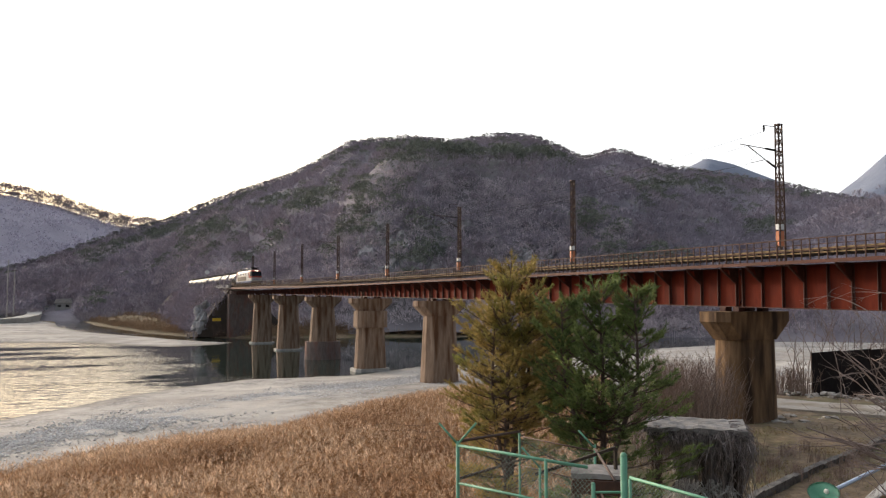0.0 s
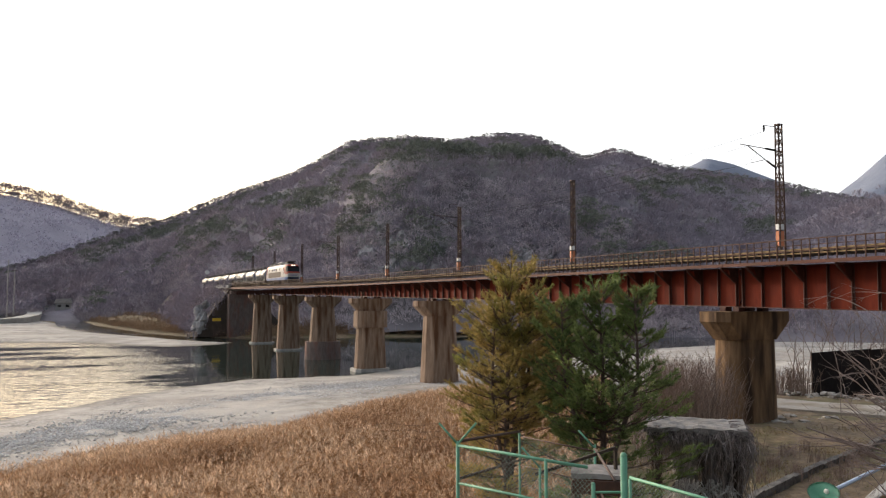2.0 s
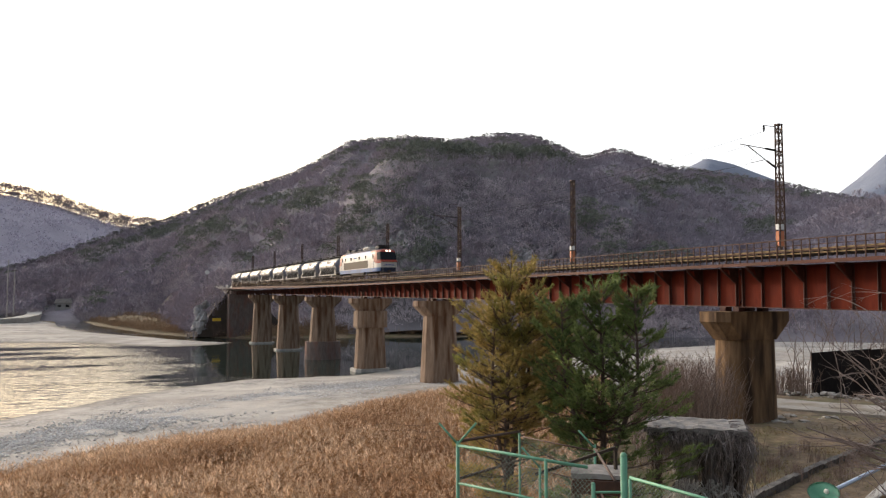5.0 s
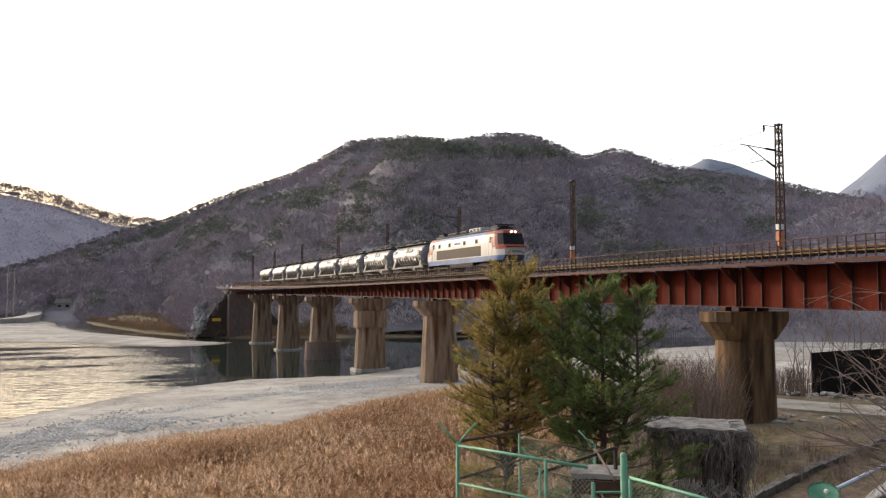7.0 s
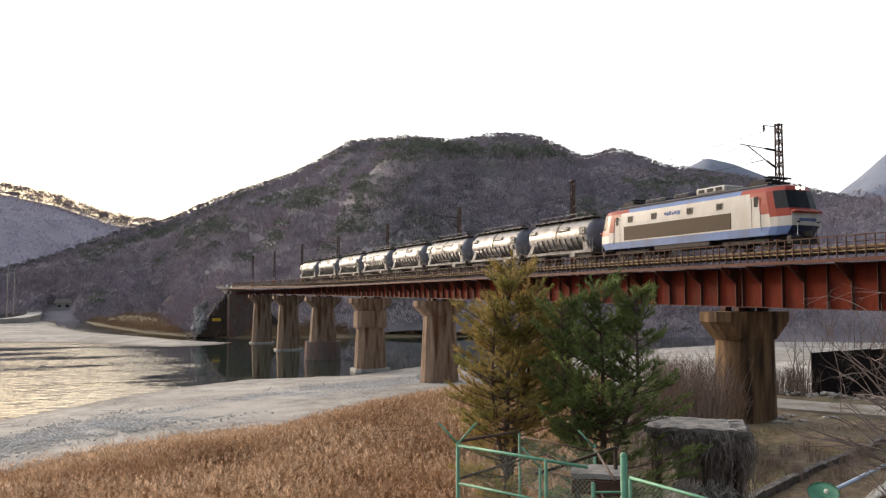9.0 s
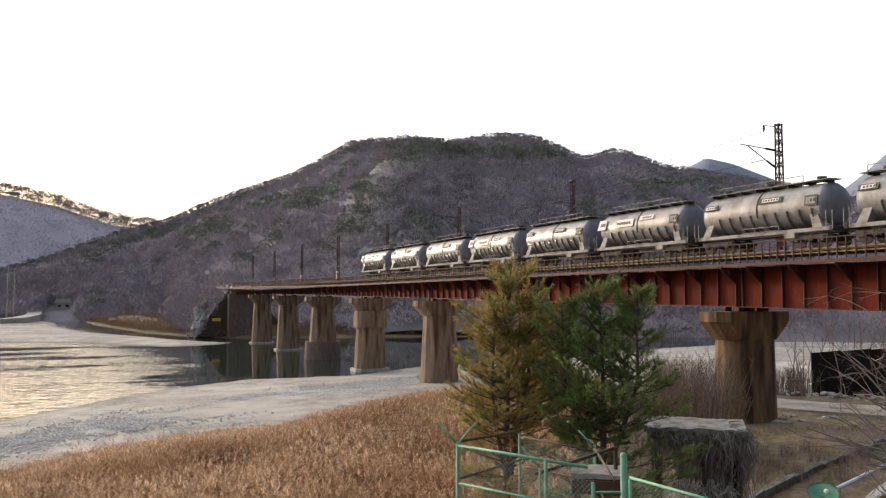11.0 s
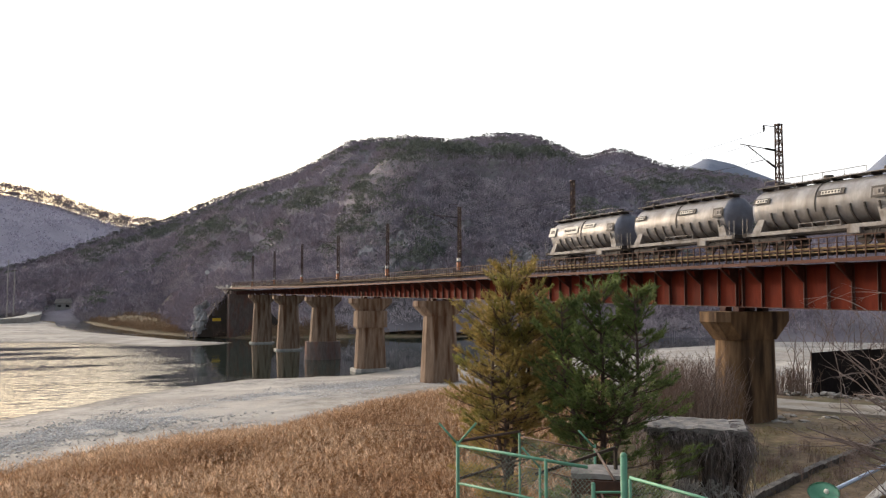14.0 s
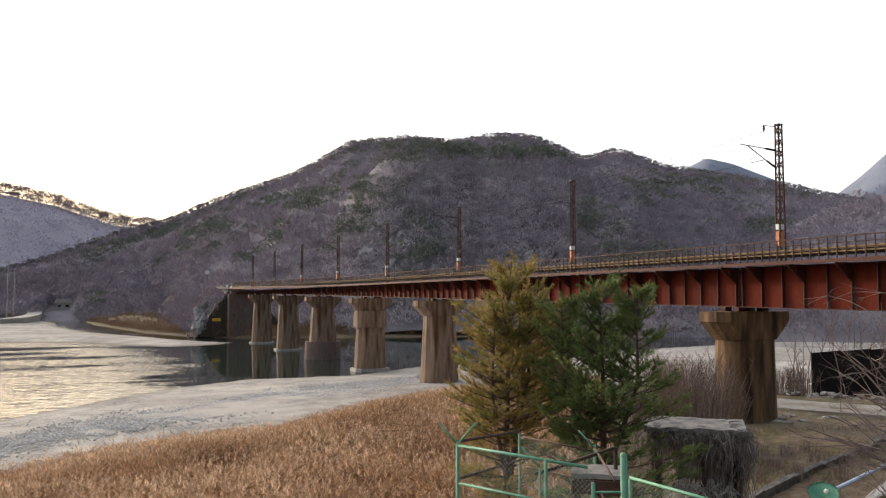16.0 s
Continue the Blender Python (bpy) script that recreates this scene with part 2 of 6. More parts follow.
def M_ground():
    """Sand and gravel low down, brown earth and straw higher up."""
    m = mat("ground", (0.33, 0.305, 0.275), (0.52, 0.48, 0.43), 0.35, 0.95, 0.6, c3=(0.30, 0.27, 0.24), scale3=0.07, mix3=0.8)
    nt = m.node_tree
    n, l = nt.nodes, nt.links
    bs = n["Principled BSDF"]
    sand = bs.inputs["Base Color"].links[0].from_socket
    geo = n.new("ShaderNodeNewGeometry")
    sep = n.new("ShaderNodeSeparateXYZ")
    l.new(geo.outputs["Position"], sep.inputs[0])
    def noise_of(scale, detail=5):
        x = n.new("ShaderNodeTexNoise")
        x.inputs["Scale"].default_value, x.inputs["Detail"].default_value, x.inputs["Roughness"].default_value = scale, detail, 0.7
        l.new(geo.outputs["Position"], x.inputs["Vector"])
        return x.outputs[0]
    def mixed(fac, a, b):
        x = n.new("ShaderNodeMix")
        x.data_type = "RGBA"
        l.new(fac, x.inputs[0])
        for s, v in ((6, a), (7, b)):
            if isinstance(v, tuple):
                x.inputs[s].default_value = (*v, 1)
            else:
                l.new(v, x.inputs[s])
        return x.outputs[2]
    def ramp(v, lo, hi, a=0.0, b=1.0):
        x = n.new("ShaderNodeMapRange")
        x.inputs[1].default_value, x.inputs[2].default_value, x.inputs[3].default_value, x.inputs[4].default_value = lo, hi, a, b
        l.new(v, x.inputs[0])
        return x.outputs[0]
    def add(a, b, op="ADD"):
        x = n.new("ShaderNodeMath")
        x.operation = op
        l.new(a, x.inputs[0])
        l.new(b, x.inputs[1])
        return x.outputs[0]
    pebble = n.new("ShaderNodeTexVoronoi")
    pebble.inputs["Scale"].default_value = 2.6
    l.new(geo.outputs["Position"], pebble.inputs["Vector"])
    stones = mixed(ramp(pebble.outputs["Distance"], 0.1, 0.55), (0.46, 0.45, 0.44), (0.13, 0.125, 0.12))
    where = add(ramp(noise_of(0.09, 3), 0.42, 0.6), ramp(noise_of(0.5), 0.35, 0.65), "MULTIPLY")
    base = mixed(where, sand, stones)
    wet = ramp(sep.outputs[2], 0.03, 0.22, 0.75, 0.0)
    base = mixed(wet, base, (0.16, 0.14, 0.115))
    earth = mixed(ramp(noise_of(1.3, 8), 0.35, 0.65), (0.095, 0.068, 0.045), (0.25, 0.18, 0.11))
    earth = mixed(ramp(noise_of(0.25), 0.46, 0.62, 0.0, 0.75), earth, (0.105, 0.105, 0.042))
    earth = mixed(ramp(noise_of(3.5, 6), 0.52, 0.66, 0.0, 0.6), earth, (0.06, 0.045, 0.032))
    # the far bank is earth and dead grass down to the water
    line = n.new("ShaderNodeVectorMath")
    line.operation = "DOT_PRODUCT"
    l.new(geo.outputs["Position"], line.inputs[0])
    line.inputs[1].default_value = (1.0, 0.25, 0.0)
    far = add(ramp(line.outputs["Value"], 75.0, 79.0, 0.0, 2.4), ramp(sep.outputs[1], 150.0, 172.0), "MULTIPLY")
    hi = ramp(add(add(sep.outputs[2], noise_of(0.6), "ADD"), far, "ADD"), 1.5, 2.0)
    l.new(mixed(hi, base, earth), bs.inputs["Base Color"])
    return m


M_water = bpy.data.materials.new("water")
M_water.use_nodes = True
_n, _l = M_water.node_tree.nodes, M_water.node_tree.links
_b = _n["Principled BSDF"]
_b.inputs["Base Color"].default_value = (0.022, 0.032, 0.026, 1)
_b.inputs["Roughness"].default_value = 0.05
_b.inputs["IOR"].default_value = 1.33
_g = _n.new("ShaderNodeNewGeometry")
_m1 = _n.new("ShaderNodeMapping")
_m1.inputs["Scale"].default_value = (0.45, 1.7, 1)
_m1.inputs["Rotation"].default_value = (0, 0, 0.1)
_w1 = _n.new("ShaderNodeTexNoise")
_w1.inputs["Scale"].default_value, _w1.inputs["Detail"].default_value = 0.62, 3
_w2 = _n.new("ShaderNodeTexNoise")
_w2.inputs["Scale"].default_value, _w2.inputs["Detail"].default_value = 0.05, 4
_r2 = _n.new("ShaderNodeMapRange")
_r2.inputs[1].default_value, _r2.inputs[2].default_value, _r2.inputs[3].default_value, _r2.inputs[4].default_value = 0.42, 0.62, 0.004, 1.0
_bp = _n.new("ShaderNodeBump")
_bp.inputs["Distance"].default_value = 0.13
_l.new(_g.outputs["Position"], _m1.inputs[0])
_l.new(_m1.outputs[0], _w1.inputs["Vector"])
_m2 = _n.new("ShaderNodeMapping")
_m2.inputs["Scale"].default_value = (0.8, 2.2, 1)
_l.new(_g.outputs["Position"], _m2.inputs[0])
_l.new(_m2.outputs[0], _w2.inputs["Vector"])
_sx = _n.new("ShaderNodeSeparateXYZ")
_l.new(_g.outputs["Position"], _sx.inputs[0])
_rx = _n.new("ShaderNodeMapRange")
_rx.inputs[1].default_value, _rx.inputs[2].default_value, _rx.inputs[3].default_value, _rx.inputs[4].default_value = 6.0, 24.0, 0.09, -0.16
_l.new(_sx.outputs[0], _rx.inputs[0])
_ad = _n.new("ShaderNodeMath")
_l.new(_w2.outputs[0], _ad.inputs[0])
_l.new(_rx.outputs[0], _ad.inputs[1])
_l.new(_ad.outputs[0], _r2.inputs[0])
_l.new(_r2.outputs[0], _bp.inputs["Strength"])
_l.new(_w1.outputs[0], _bp.inputs["Height"])
_l.new(_bp.outputs[0], _b.inputs["Normal"])

ground = build_ground()
bm = bmesh.new()
bmesh.ops.create_grid(bm, x_segments=8, y_segments=8, size=600, matrix=pose(100, 300, 0))
water = tagged(finish("water", bm, M_water), "calm green river water with rippled shallows", "river", kind="structure")
# ---- hills ----
def crest(name, azs, els, r_foot, r_top, z_foot, material, label, cover=0.0, spur=None, back=120, rough=1.0, steps=26):
    """A hill between the angles azs whose skyline rises to els (degrees above the eye); foot and top distances may be lists."""
    a = np.arange(azs[0], azs[-1] + 0.01, 0.5 if r_top < 700 else 0.4)
    el = np.interp(a, azs, els)
    rf = np.interp(a, azs, r_foot) if isinstance(r_foot, (list, tuple)) else np.full(len(a), float(r_foot))
    V, n = [], len(a)
    for j in range(steps + 4):
        s = j / steps
        for i, az in enumerate(a):
            top = EYE.z + r_top * math.tan(radians(el[i])) - cover
            if s <= 1:
                r = rf[i] + (r_top - rf[i]) * s
                z = z_foot + (top - z_foot) * (s ** 0.9)
                z += rough * 9 * math.sin(math.pi * min(1, s)) * fbm(az * 0.16, s * 1.6, 2.0) + rough * 2.2 * fbm(az * 0.7, s * 7, 5.0) * (1 - s) * min(1, s * 6)
                if spur:
                    z += spur(az, s)
                z = min(z, EYE.z + r * math.tan(radians(el[i])) - cover - min(6.0, 60 * (1 - s)))
            else:
                r = r_top + (s - 1) * steps * back / 4
                z = top - (s - 1) * steps * back / 8
            V.append((r * math.sin(radians(az)), r * math.cos(radians(az)), z))
    F = [(j * n + i, j * n + i + 1, (j + 1) * n + i + 1, (j + 1) * n + i) for j in range(steps + 3) for i in range(n - 1)]
    ob = raw(name, V, F, material, "structure", label=label, category="hill", smooth=True)
    return ob, np.array(V).reshape(steps + 4, n, 3)[: steps + 1]


# wood floor tinted violet and lifted: the hill's haze sits in this colour
M_wood_floor = mat("wood_floor", (0.172, 0.155, 0.182), (0.226, 0.205, 0.238), 0.15, 1.0, 0.3, c3=(0.165, 0.165, 0.135), scale3=0.02, mix3=0.6)
# left ridge: distance haze is put into the colour as pale violet grey
M_far_hill_haze = mat("far_hill_haze", (0.31, 0.29, 0.34), (0.37, 0.345, 0.40), 0.05, 1.0, 0.4)
# right mountains: the blue is air haze carried by the base colour
M_blue_haze_hill = mat("blue_haze_hill", (0.135, 0.16, 0.22), (0.175, 0.20, 0.26), 0.03, 1.0, 0.4)


def spur(az, s):
    """The rocky nose above the bridge: steep low down."""
    w = math.exp(-((az - 23.0) / 5.0) ** 2) + 0.75 * math.exp(-((az - 33.0) / 6.5) ** 2)
    return 30 * w * math.exp(-((s - 0.26) / 0.17) ** 2)


hill_main, HM = crest("hill_main", [-8, -4.2, -0.9, 3.0, 6.1, 9.8, 14.5, 18.5, 22.6, 25.9, 29.2, 31.65, 33.5, 35.3, 37.7, 41.1, 45, 49, 51.5, 56],
                      [1.2, 1.5, 2.6, 4.2, 5.2, 6.9, 8.62, 10.92, 11.38, 11.07, 11.57, 11.41, 10.7, 9.72, 10.27, 8.95, 8.2, 7.3, 6.5, 5.5],
                      [345, 345, 345, 330, 320, 250, 212, 203, 203, 203, 204, 206, 207, 207, 208, 205, 205, 200, 200, 205], 480, -1.5, M_wood_floor,
                      "steep hill with bare winter woods and scattered pines", cover=1.8, spur=spur)
hill_left, HL = crest("hill_left", [-16, -8, -4.2, -0.93, 2.5, 5.5, 8.5, 12], [7.2, 7.0, 6.3, 5.7, 4.55, 4.3, 3.5, 2.0], 640, 900, -2, M_far_hill_haze, "wooded ridge against the evening sky, haze in its colour", cover=0, rough=1.2, steps=14)
hill_right, HR = crest("hill_right", [40, 42.3, 43.8, 45.5, 48.1, 50.5, 53], [7.0, 8.6, 9.29, 8.8, 7.6, 6.3, 4.0], 800, 1250, -2, M_blue_haze_hill, "distant mountain, its blue haze put into the colour", rough=1.0, steps=12)
hill_edge, HE = crest("hill_edge", [49.5, 51.5, 53, 54.7, 57, 62], [4.5, 6.2, 7.3, 8.8, 9.8, 10.0], 850, 1350, -2, M_blue_haze_hill, "distant mountain, its blue haze put into the colour", rough=1.0, steps=12)
hill_dark, HD = crest("hill_dark", [46, 48.6, 51, 54.7, 60, 66], [3.0, 4.7, 6.0, 6.7, 7.0, 7.0], 190, 330, -1.5, M_wood_floor, "dark wooded slope beyond the bridge", cover=3, rough=0.6, steps=14)
# closes the valley behind the camera
hill_back, HB = crest("hill_back", [75, 110, 150, 190, 230, 270, 320, 344], [5, 6, 8, 7, 6, 5, 4, 6], 300, 600, -2, M_wood_floor, "wooded valley side", rough=0.6, steps=6)


def sample(H, s_lo, s_hi, n, az_keep=None):
    """Random points on a hill's grid."""
    S, N, _ = H.shape
    j = rng.uniform(s_lo, s_hi, n) * (S - 1.001)
    i = rng.uniform(0, N - 1.001, n)
    j0, i0 = j.astype(int), i.astype(int)
    fj, fi = (j - j0)[:, None], (i - i0)[:, None]
    return (H[j0, i0] * (1 - fj) + H[j0 + 1, i0] * fj) * (1 - fi) + (H[j0, i0 + 1] * (1 - fj) + H[j0 + 1, i0 + 1] * fj) * fi


def twig_trees(P, h, blades, width, shape="bare"):
    """Bulk trees at the points P of height about h: a trunk and many thin slivers in a rounded, uneven crown."""
    n = len(P)
    hh = h * rng.uniform(0.6, 1.3, n)
    k = blades + 1
    base = np.repeat(P, k, 0)
    H = np.repeat(hh, k)
    idx = np.tile(np.arange(k), n)
    trunk = idx < 1
    # crown shell: directions on a sphere, thinned underneath
    d = rng.normal(size=(n * k, 3))
    d[:, 2] = np.where(d[:, 2] < -0.35, -d[:, 2], d[:, 2])
    d /= np.linalg.norm(d, axis=1)[:, None]
    wide, tall, mid, fill = {"bare": (0.36, 0.40, 0.52, 0.55), "pine": (0.38, 0.26, 0.66, 0.75), "umbrella": (0.46, 0.30, 0.62, 0.5), "low": (0.50, 0.42, 0.46, 0.5)}[shape]
    rad = fill + (1 - fill) * rng.uniform(0, 1, n * k)
    lop = np.repeat(rng.uniform(0.75, 1.3, (n, 3)), k, 0)
    off = d * lop * np.stack([wide * H * rad, wide * H * rad, tall * H * rad], 1)
    off[:, 2] += mid * H
    tilt = 0.55 if shape in ("bare", "low") else 0.25
    dirs = d + rng.normal(size=(n * k, 3)) * 0.55 + np.array([0, 0, tilt])
    dirs /= np.linalg.norm(dirs, axis=1)[:, None]
    ln = H * (rng.uniform(0.12, 0.26, n * k) if shape in ("bare", "low") else rng.uniform(0.07, 0.14, n * k))
    off[trunk] = (0, 0, -0.4)
    dirs[trunk] = (0, 0, 1)
    ln = np.where(trunk, H * 0.75, ln)
    sd = np.cross(dirs, rng.normal(size=(n * k, 3)))
    sd /= np.linalg.norm(sd, axis=1)[:, None]
    w = np.where(trunk, H * 0.02, width * H / h)[:, None]
    a = base + off
    V = np.stack([a - sd * w, a + sd * w, a + dirs * ln[:, None]], 1).reshape(-1, 3)
    return V, np.arange(len(V)).reshape(-1, 3)


# hillside haze is mixed into these twig and pine colours, bluer and lighter
M_bare = mat("bare_twigs", (0.235, 0.208, 0.245), (0.36, 0.32, 0.37), 0.10, 1.0, 0, c3=(0.31, 0.25, 0.272), scale3=0.025, mix3=0.7, rand=0.08, island=True)
M_pine_far = mat("far_pines", (0.142, 0.156, 0.128), (0.225, 0.238, 0.195), 0.12, 1.0, 0, rand=0.15, island=True)
# paler copy of the bare twigs: haze on the left and low slopes
M_scrub_hazed = mat("hazed_scrub", (0.40, 0.355, 0.38), (0.57, 0.51, 0.545), 0.09, 1.0, 0, c3=(0.44, 0.365, 0.375), scale3=0.03, mix3=0.7, rand=0.08, island=True)
# ridge twigs lightened for the sky glare, slope twigs paled by painted haze
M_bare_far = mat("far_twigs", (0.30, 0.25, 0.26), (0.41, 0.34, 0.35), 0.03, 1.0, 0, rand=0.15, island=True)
M_slope_haze = mat("hazed_slope_twigs", (0.48, 0.445, 0.52), (0.56, 0.52, 0.60), 0.04, 1.0, 0, rand=0.08, island=True)
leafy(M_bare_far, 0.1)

# pine stands on the main hill: bearing, height above the eye in degrees, and their half-widths
STANDS = [(20.8, 6.4, 1.9, 1.5), (28.3, 6.6, 1.1, 0.7), (39.0, 5.4, 1.5, 0.5), (31.0, 9.7, 3.0, 1.0), (7.0, 4.0, 4.0, 0.7), (14.0, 6.2, 4.0, 0.7), (42.0, 7.1, 4.0, 0.7), (24.0, 9.0, 2.5, 0.6)]


def pine_stands(P, lo):
    """Splits tree places into pine stands and bare wood."""
    q = P - np.array(EYE)
    az = np.degrees(np.arctan2(q[:, 0], q[:, 1]))
    el = np.degrees(np.arctan2(q[:, 2], np.hypot(q[:, 0], q[:, 1])))
    m = np.array([fbm(p[0] * 0.03, p[1] * 0.03, 9.0) for p in P]) + rng.normal(0, 0.12, len(P))
    for a, e, wa, we in STANDS:
        m += 0.75 * np.exp(-((az - a) / wa) ** 2 - ((el - e) / we) ** 2)
    return P[m > lo], P[m <= lo]


def join(parts):
    Vs, Fs, k = [], [], 0
    for V, F in parts:
        Vs.append(V)
        Fs.append(F + k)
        k += len(V)
    return np.concatenate(Vs), np.concatenate(Fs)


def clear_of_village(P):
    az = np.degrees(np.arctan2(P[:, 0], P[:, 1]))
    r = np.hypot(P[:, 0], P[:, 1])
    return P[~(((az < -0.6) & (r < 353)) | ((abs(az + 0.3) < 0.75) & (r < 372)) | ((abs(az + 1.3) < 0.35) & (r < 372)))]


def woods():
    low = clear_of_village(np.concatenate([sample(HM, 0.0, 0.2, 4600), sample(HM[:, :34], 0.05, 0.75, 2600)]))
    pines, bare = pine_stands(clear_of_village(sample(HM, 0.02, 0.6, 6400)), 0.42)
    high_pines, high = pine_stands(sample(HM, 0.58, 0.93, 4200), 0.38)
    V, F = join([twig_trees(bare, 5.4, 52, 0.13), twig_trees(high, 4.0, 46, 0.14)])
    fast("bare_woods", V, F, M_bare, "stuff", "leafless grey-brown winter trees on the hillside", "woods")
    V, F = twig_trees(low, 4.2, 44, 0.11, "low")
    fast("slope_scrub", V, F, M_scrub_hazed, "stuff", "leafless scrub at the hill foot, haze in its pale colour", "scrub")
    V, F = join([twig_trees(pines, 6.0, 70, 0.22, "pine"), twig_trees(high_pines, 4.4, 64, 0.2, "pine")])
    fast("pine_woods", V, F, M_pine_far, "stuff", "dull green pines scattered on the hillside", "woods")
    V, F = twig_trees(sample(HM, 0.9, 1.0, 5200), 2.7, 34, 0.17, "low")
    fast("crest_woods", V, F, M_bare, "stuff", "small bare trees along the hill crest", "woods")
    V, F = twig_trees(sample(HM, 0.97, 1.0, 1100), 2.6, 46, 0.2, "pine")
    fast("crest_pines", V, F, M_pine_far, "stuff", "small pines along the hill crest", "woods")
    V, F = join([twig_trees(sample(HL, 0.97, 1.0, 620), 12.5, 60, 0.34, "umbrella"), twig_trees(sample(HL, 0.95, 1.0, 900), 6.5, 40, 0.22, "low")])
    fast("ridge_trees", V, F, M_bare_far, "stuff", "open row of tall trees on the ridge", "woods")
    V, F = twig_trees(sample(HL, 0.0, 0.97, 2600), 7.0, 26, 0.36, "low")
    fast("ridge_slope_woods", V, F, M_slope_haze, "stuff", "leafless woods below the ridge, haze in their pale colour", "woods")
    V, F = twig_trees(sample(HD, 0.02, 1.0, 1300), 6.0, 46, 0.10)
    fast("slope_woods", V, F, M_bare, "stuff", "leafless trees on the dark slope", "woods")


woods()
# ---- railway bridge along +Y at x = BX; pier line spacing SPAN ----
BX, PY, SPAN = 38.83, 36.76, 23.3


def deck_z(y):
    return 12.379 - 0.0066 * (y - 80)


def sole_z(y):
    return 10.381 + 0.0062 * (y - 80)


def octagon(a, b, c):
    return [(-a, -b + c), (-a + c, -b), (a - c, -b), (a, -b + c), (a, b - c), (a - c, b), (-a + c, b), (-a, b - c)]


def rounded(a, b, n=24, e=2.8):
    """Plan of a pier shaft with rounded ends."""
    out = []
    for i in range(n):
        c, q = math.cos(2 * math.pi * (i + 0.5) / n), math.sin(2 * math.pi * (i + 0.5) / n)
        out.append((math.copysign(a * abs(c) ** (2 / e), c), math.copysign(b * abs(q) ** (2 / e), q)))
    return out


def pier(k, z0, style):
    y = PY + SPAN * k + (0.7 if k == 0 else 0.0)
    top = sole_z(y) - 0.28
    t = thing("bridge_pier", {"band": "stained concrete bridge pier with a thicker collar and flared head", "caisson": "stained concrete bridge pier on a dark caisson in the river",
                              "plain": "tapered stained concrete bridge pier with a flared head"}[style], "pier", pose(BX, y, 0), "bridge piers")
    a, b, c = (2.0 if k <= 0 else 1.8), 1.15, 0.62
    bm = bmesh.new()
    f0 = 1.06 if k <= 0 else 1.24
    zb = z0
    if style == "caisson":
        zb = 2.9
    prism(bm, rounded(a, b) if k <= 1 else octagon(a, b, c), zb - 0.4, top - 1.75, (1, 1), (f0, f0))
    con = M["concrete"] if k <= 1 else M["concrete_far"]
    part("shaft", bm, con, t)
    bm = bmesh.new()
    cap = octagon(3.05, b + 0.16, 0.6)
    low = octagon(a + 0.05, b + 0.06, c)
    n = 8
    rings = []
    for pl, z in ((low, top - 1.75), (cap, top - 0.62), (cap, top)):
        rings.append([bm.verts.new((px, py, z)) for px, py in pl])
    for q in range(2):
        for i in range(n):
            bm.faces.new((rings[q][i], rings[q][(i + 1) % n], rings[q + 1][(i + 1) % n], rings[q + 1][i]))
    bm.faces.new(rings[2])
    bm.faces.new(rings[0][::-1])
    part("pier_head", bm, con, t)
    if style == "band":
        bm = bmesh.new()
        prism(bm, octagon(a + 0.42, b + 0.42, c + 0.1), top - 4.1, top - 1.72, (1, 1), (1.02, 1.02))
        part("collar", bm, con, t)
    if style in ("band", "plain") and z0 < 0.5:
        bm = bmesh.new()
        prism(bm, octagon(a * f0 + 0.35, b * f0 + 0.35, c), -1.5, 0.45 if style == "band" else 0.3)
        part("footing", bm, M["concrete_pale"], t)
    if style == "caisson":
        bm = bmesh.new()
        prism(bm, [(2.95 * math.cos(q * math.pi / 12), 2.5 * math.sin(q * math.pi / 12)) for q in range(24)], -1.5, 2.95, (1, 1), (1.06, 1.06))
        part("caisson", bm, M["caisson"], t)
    for sx in (-1, 1):
        for sy in (-0.55, 0.55):
            bm = bmesh.new()
            box(bm, (sx * 1.0, sy, top + 0.14), (0.55, 0.5, 0.28), bevel=0.03)
            part("bearing", bm, M["girder_dark"], t)


for k, z0, style in ((-1, 3.5, "plain"), (0, 2.2, "plain"), (1, 0.6, "plain"), (2, 0.0, "plain"), (3, 0.0, "band"), (4, 0.0, "caisson"), (5, 0.0, "plain"), (6, 0.0, "plain")):
    pier(k, z0, style)


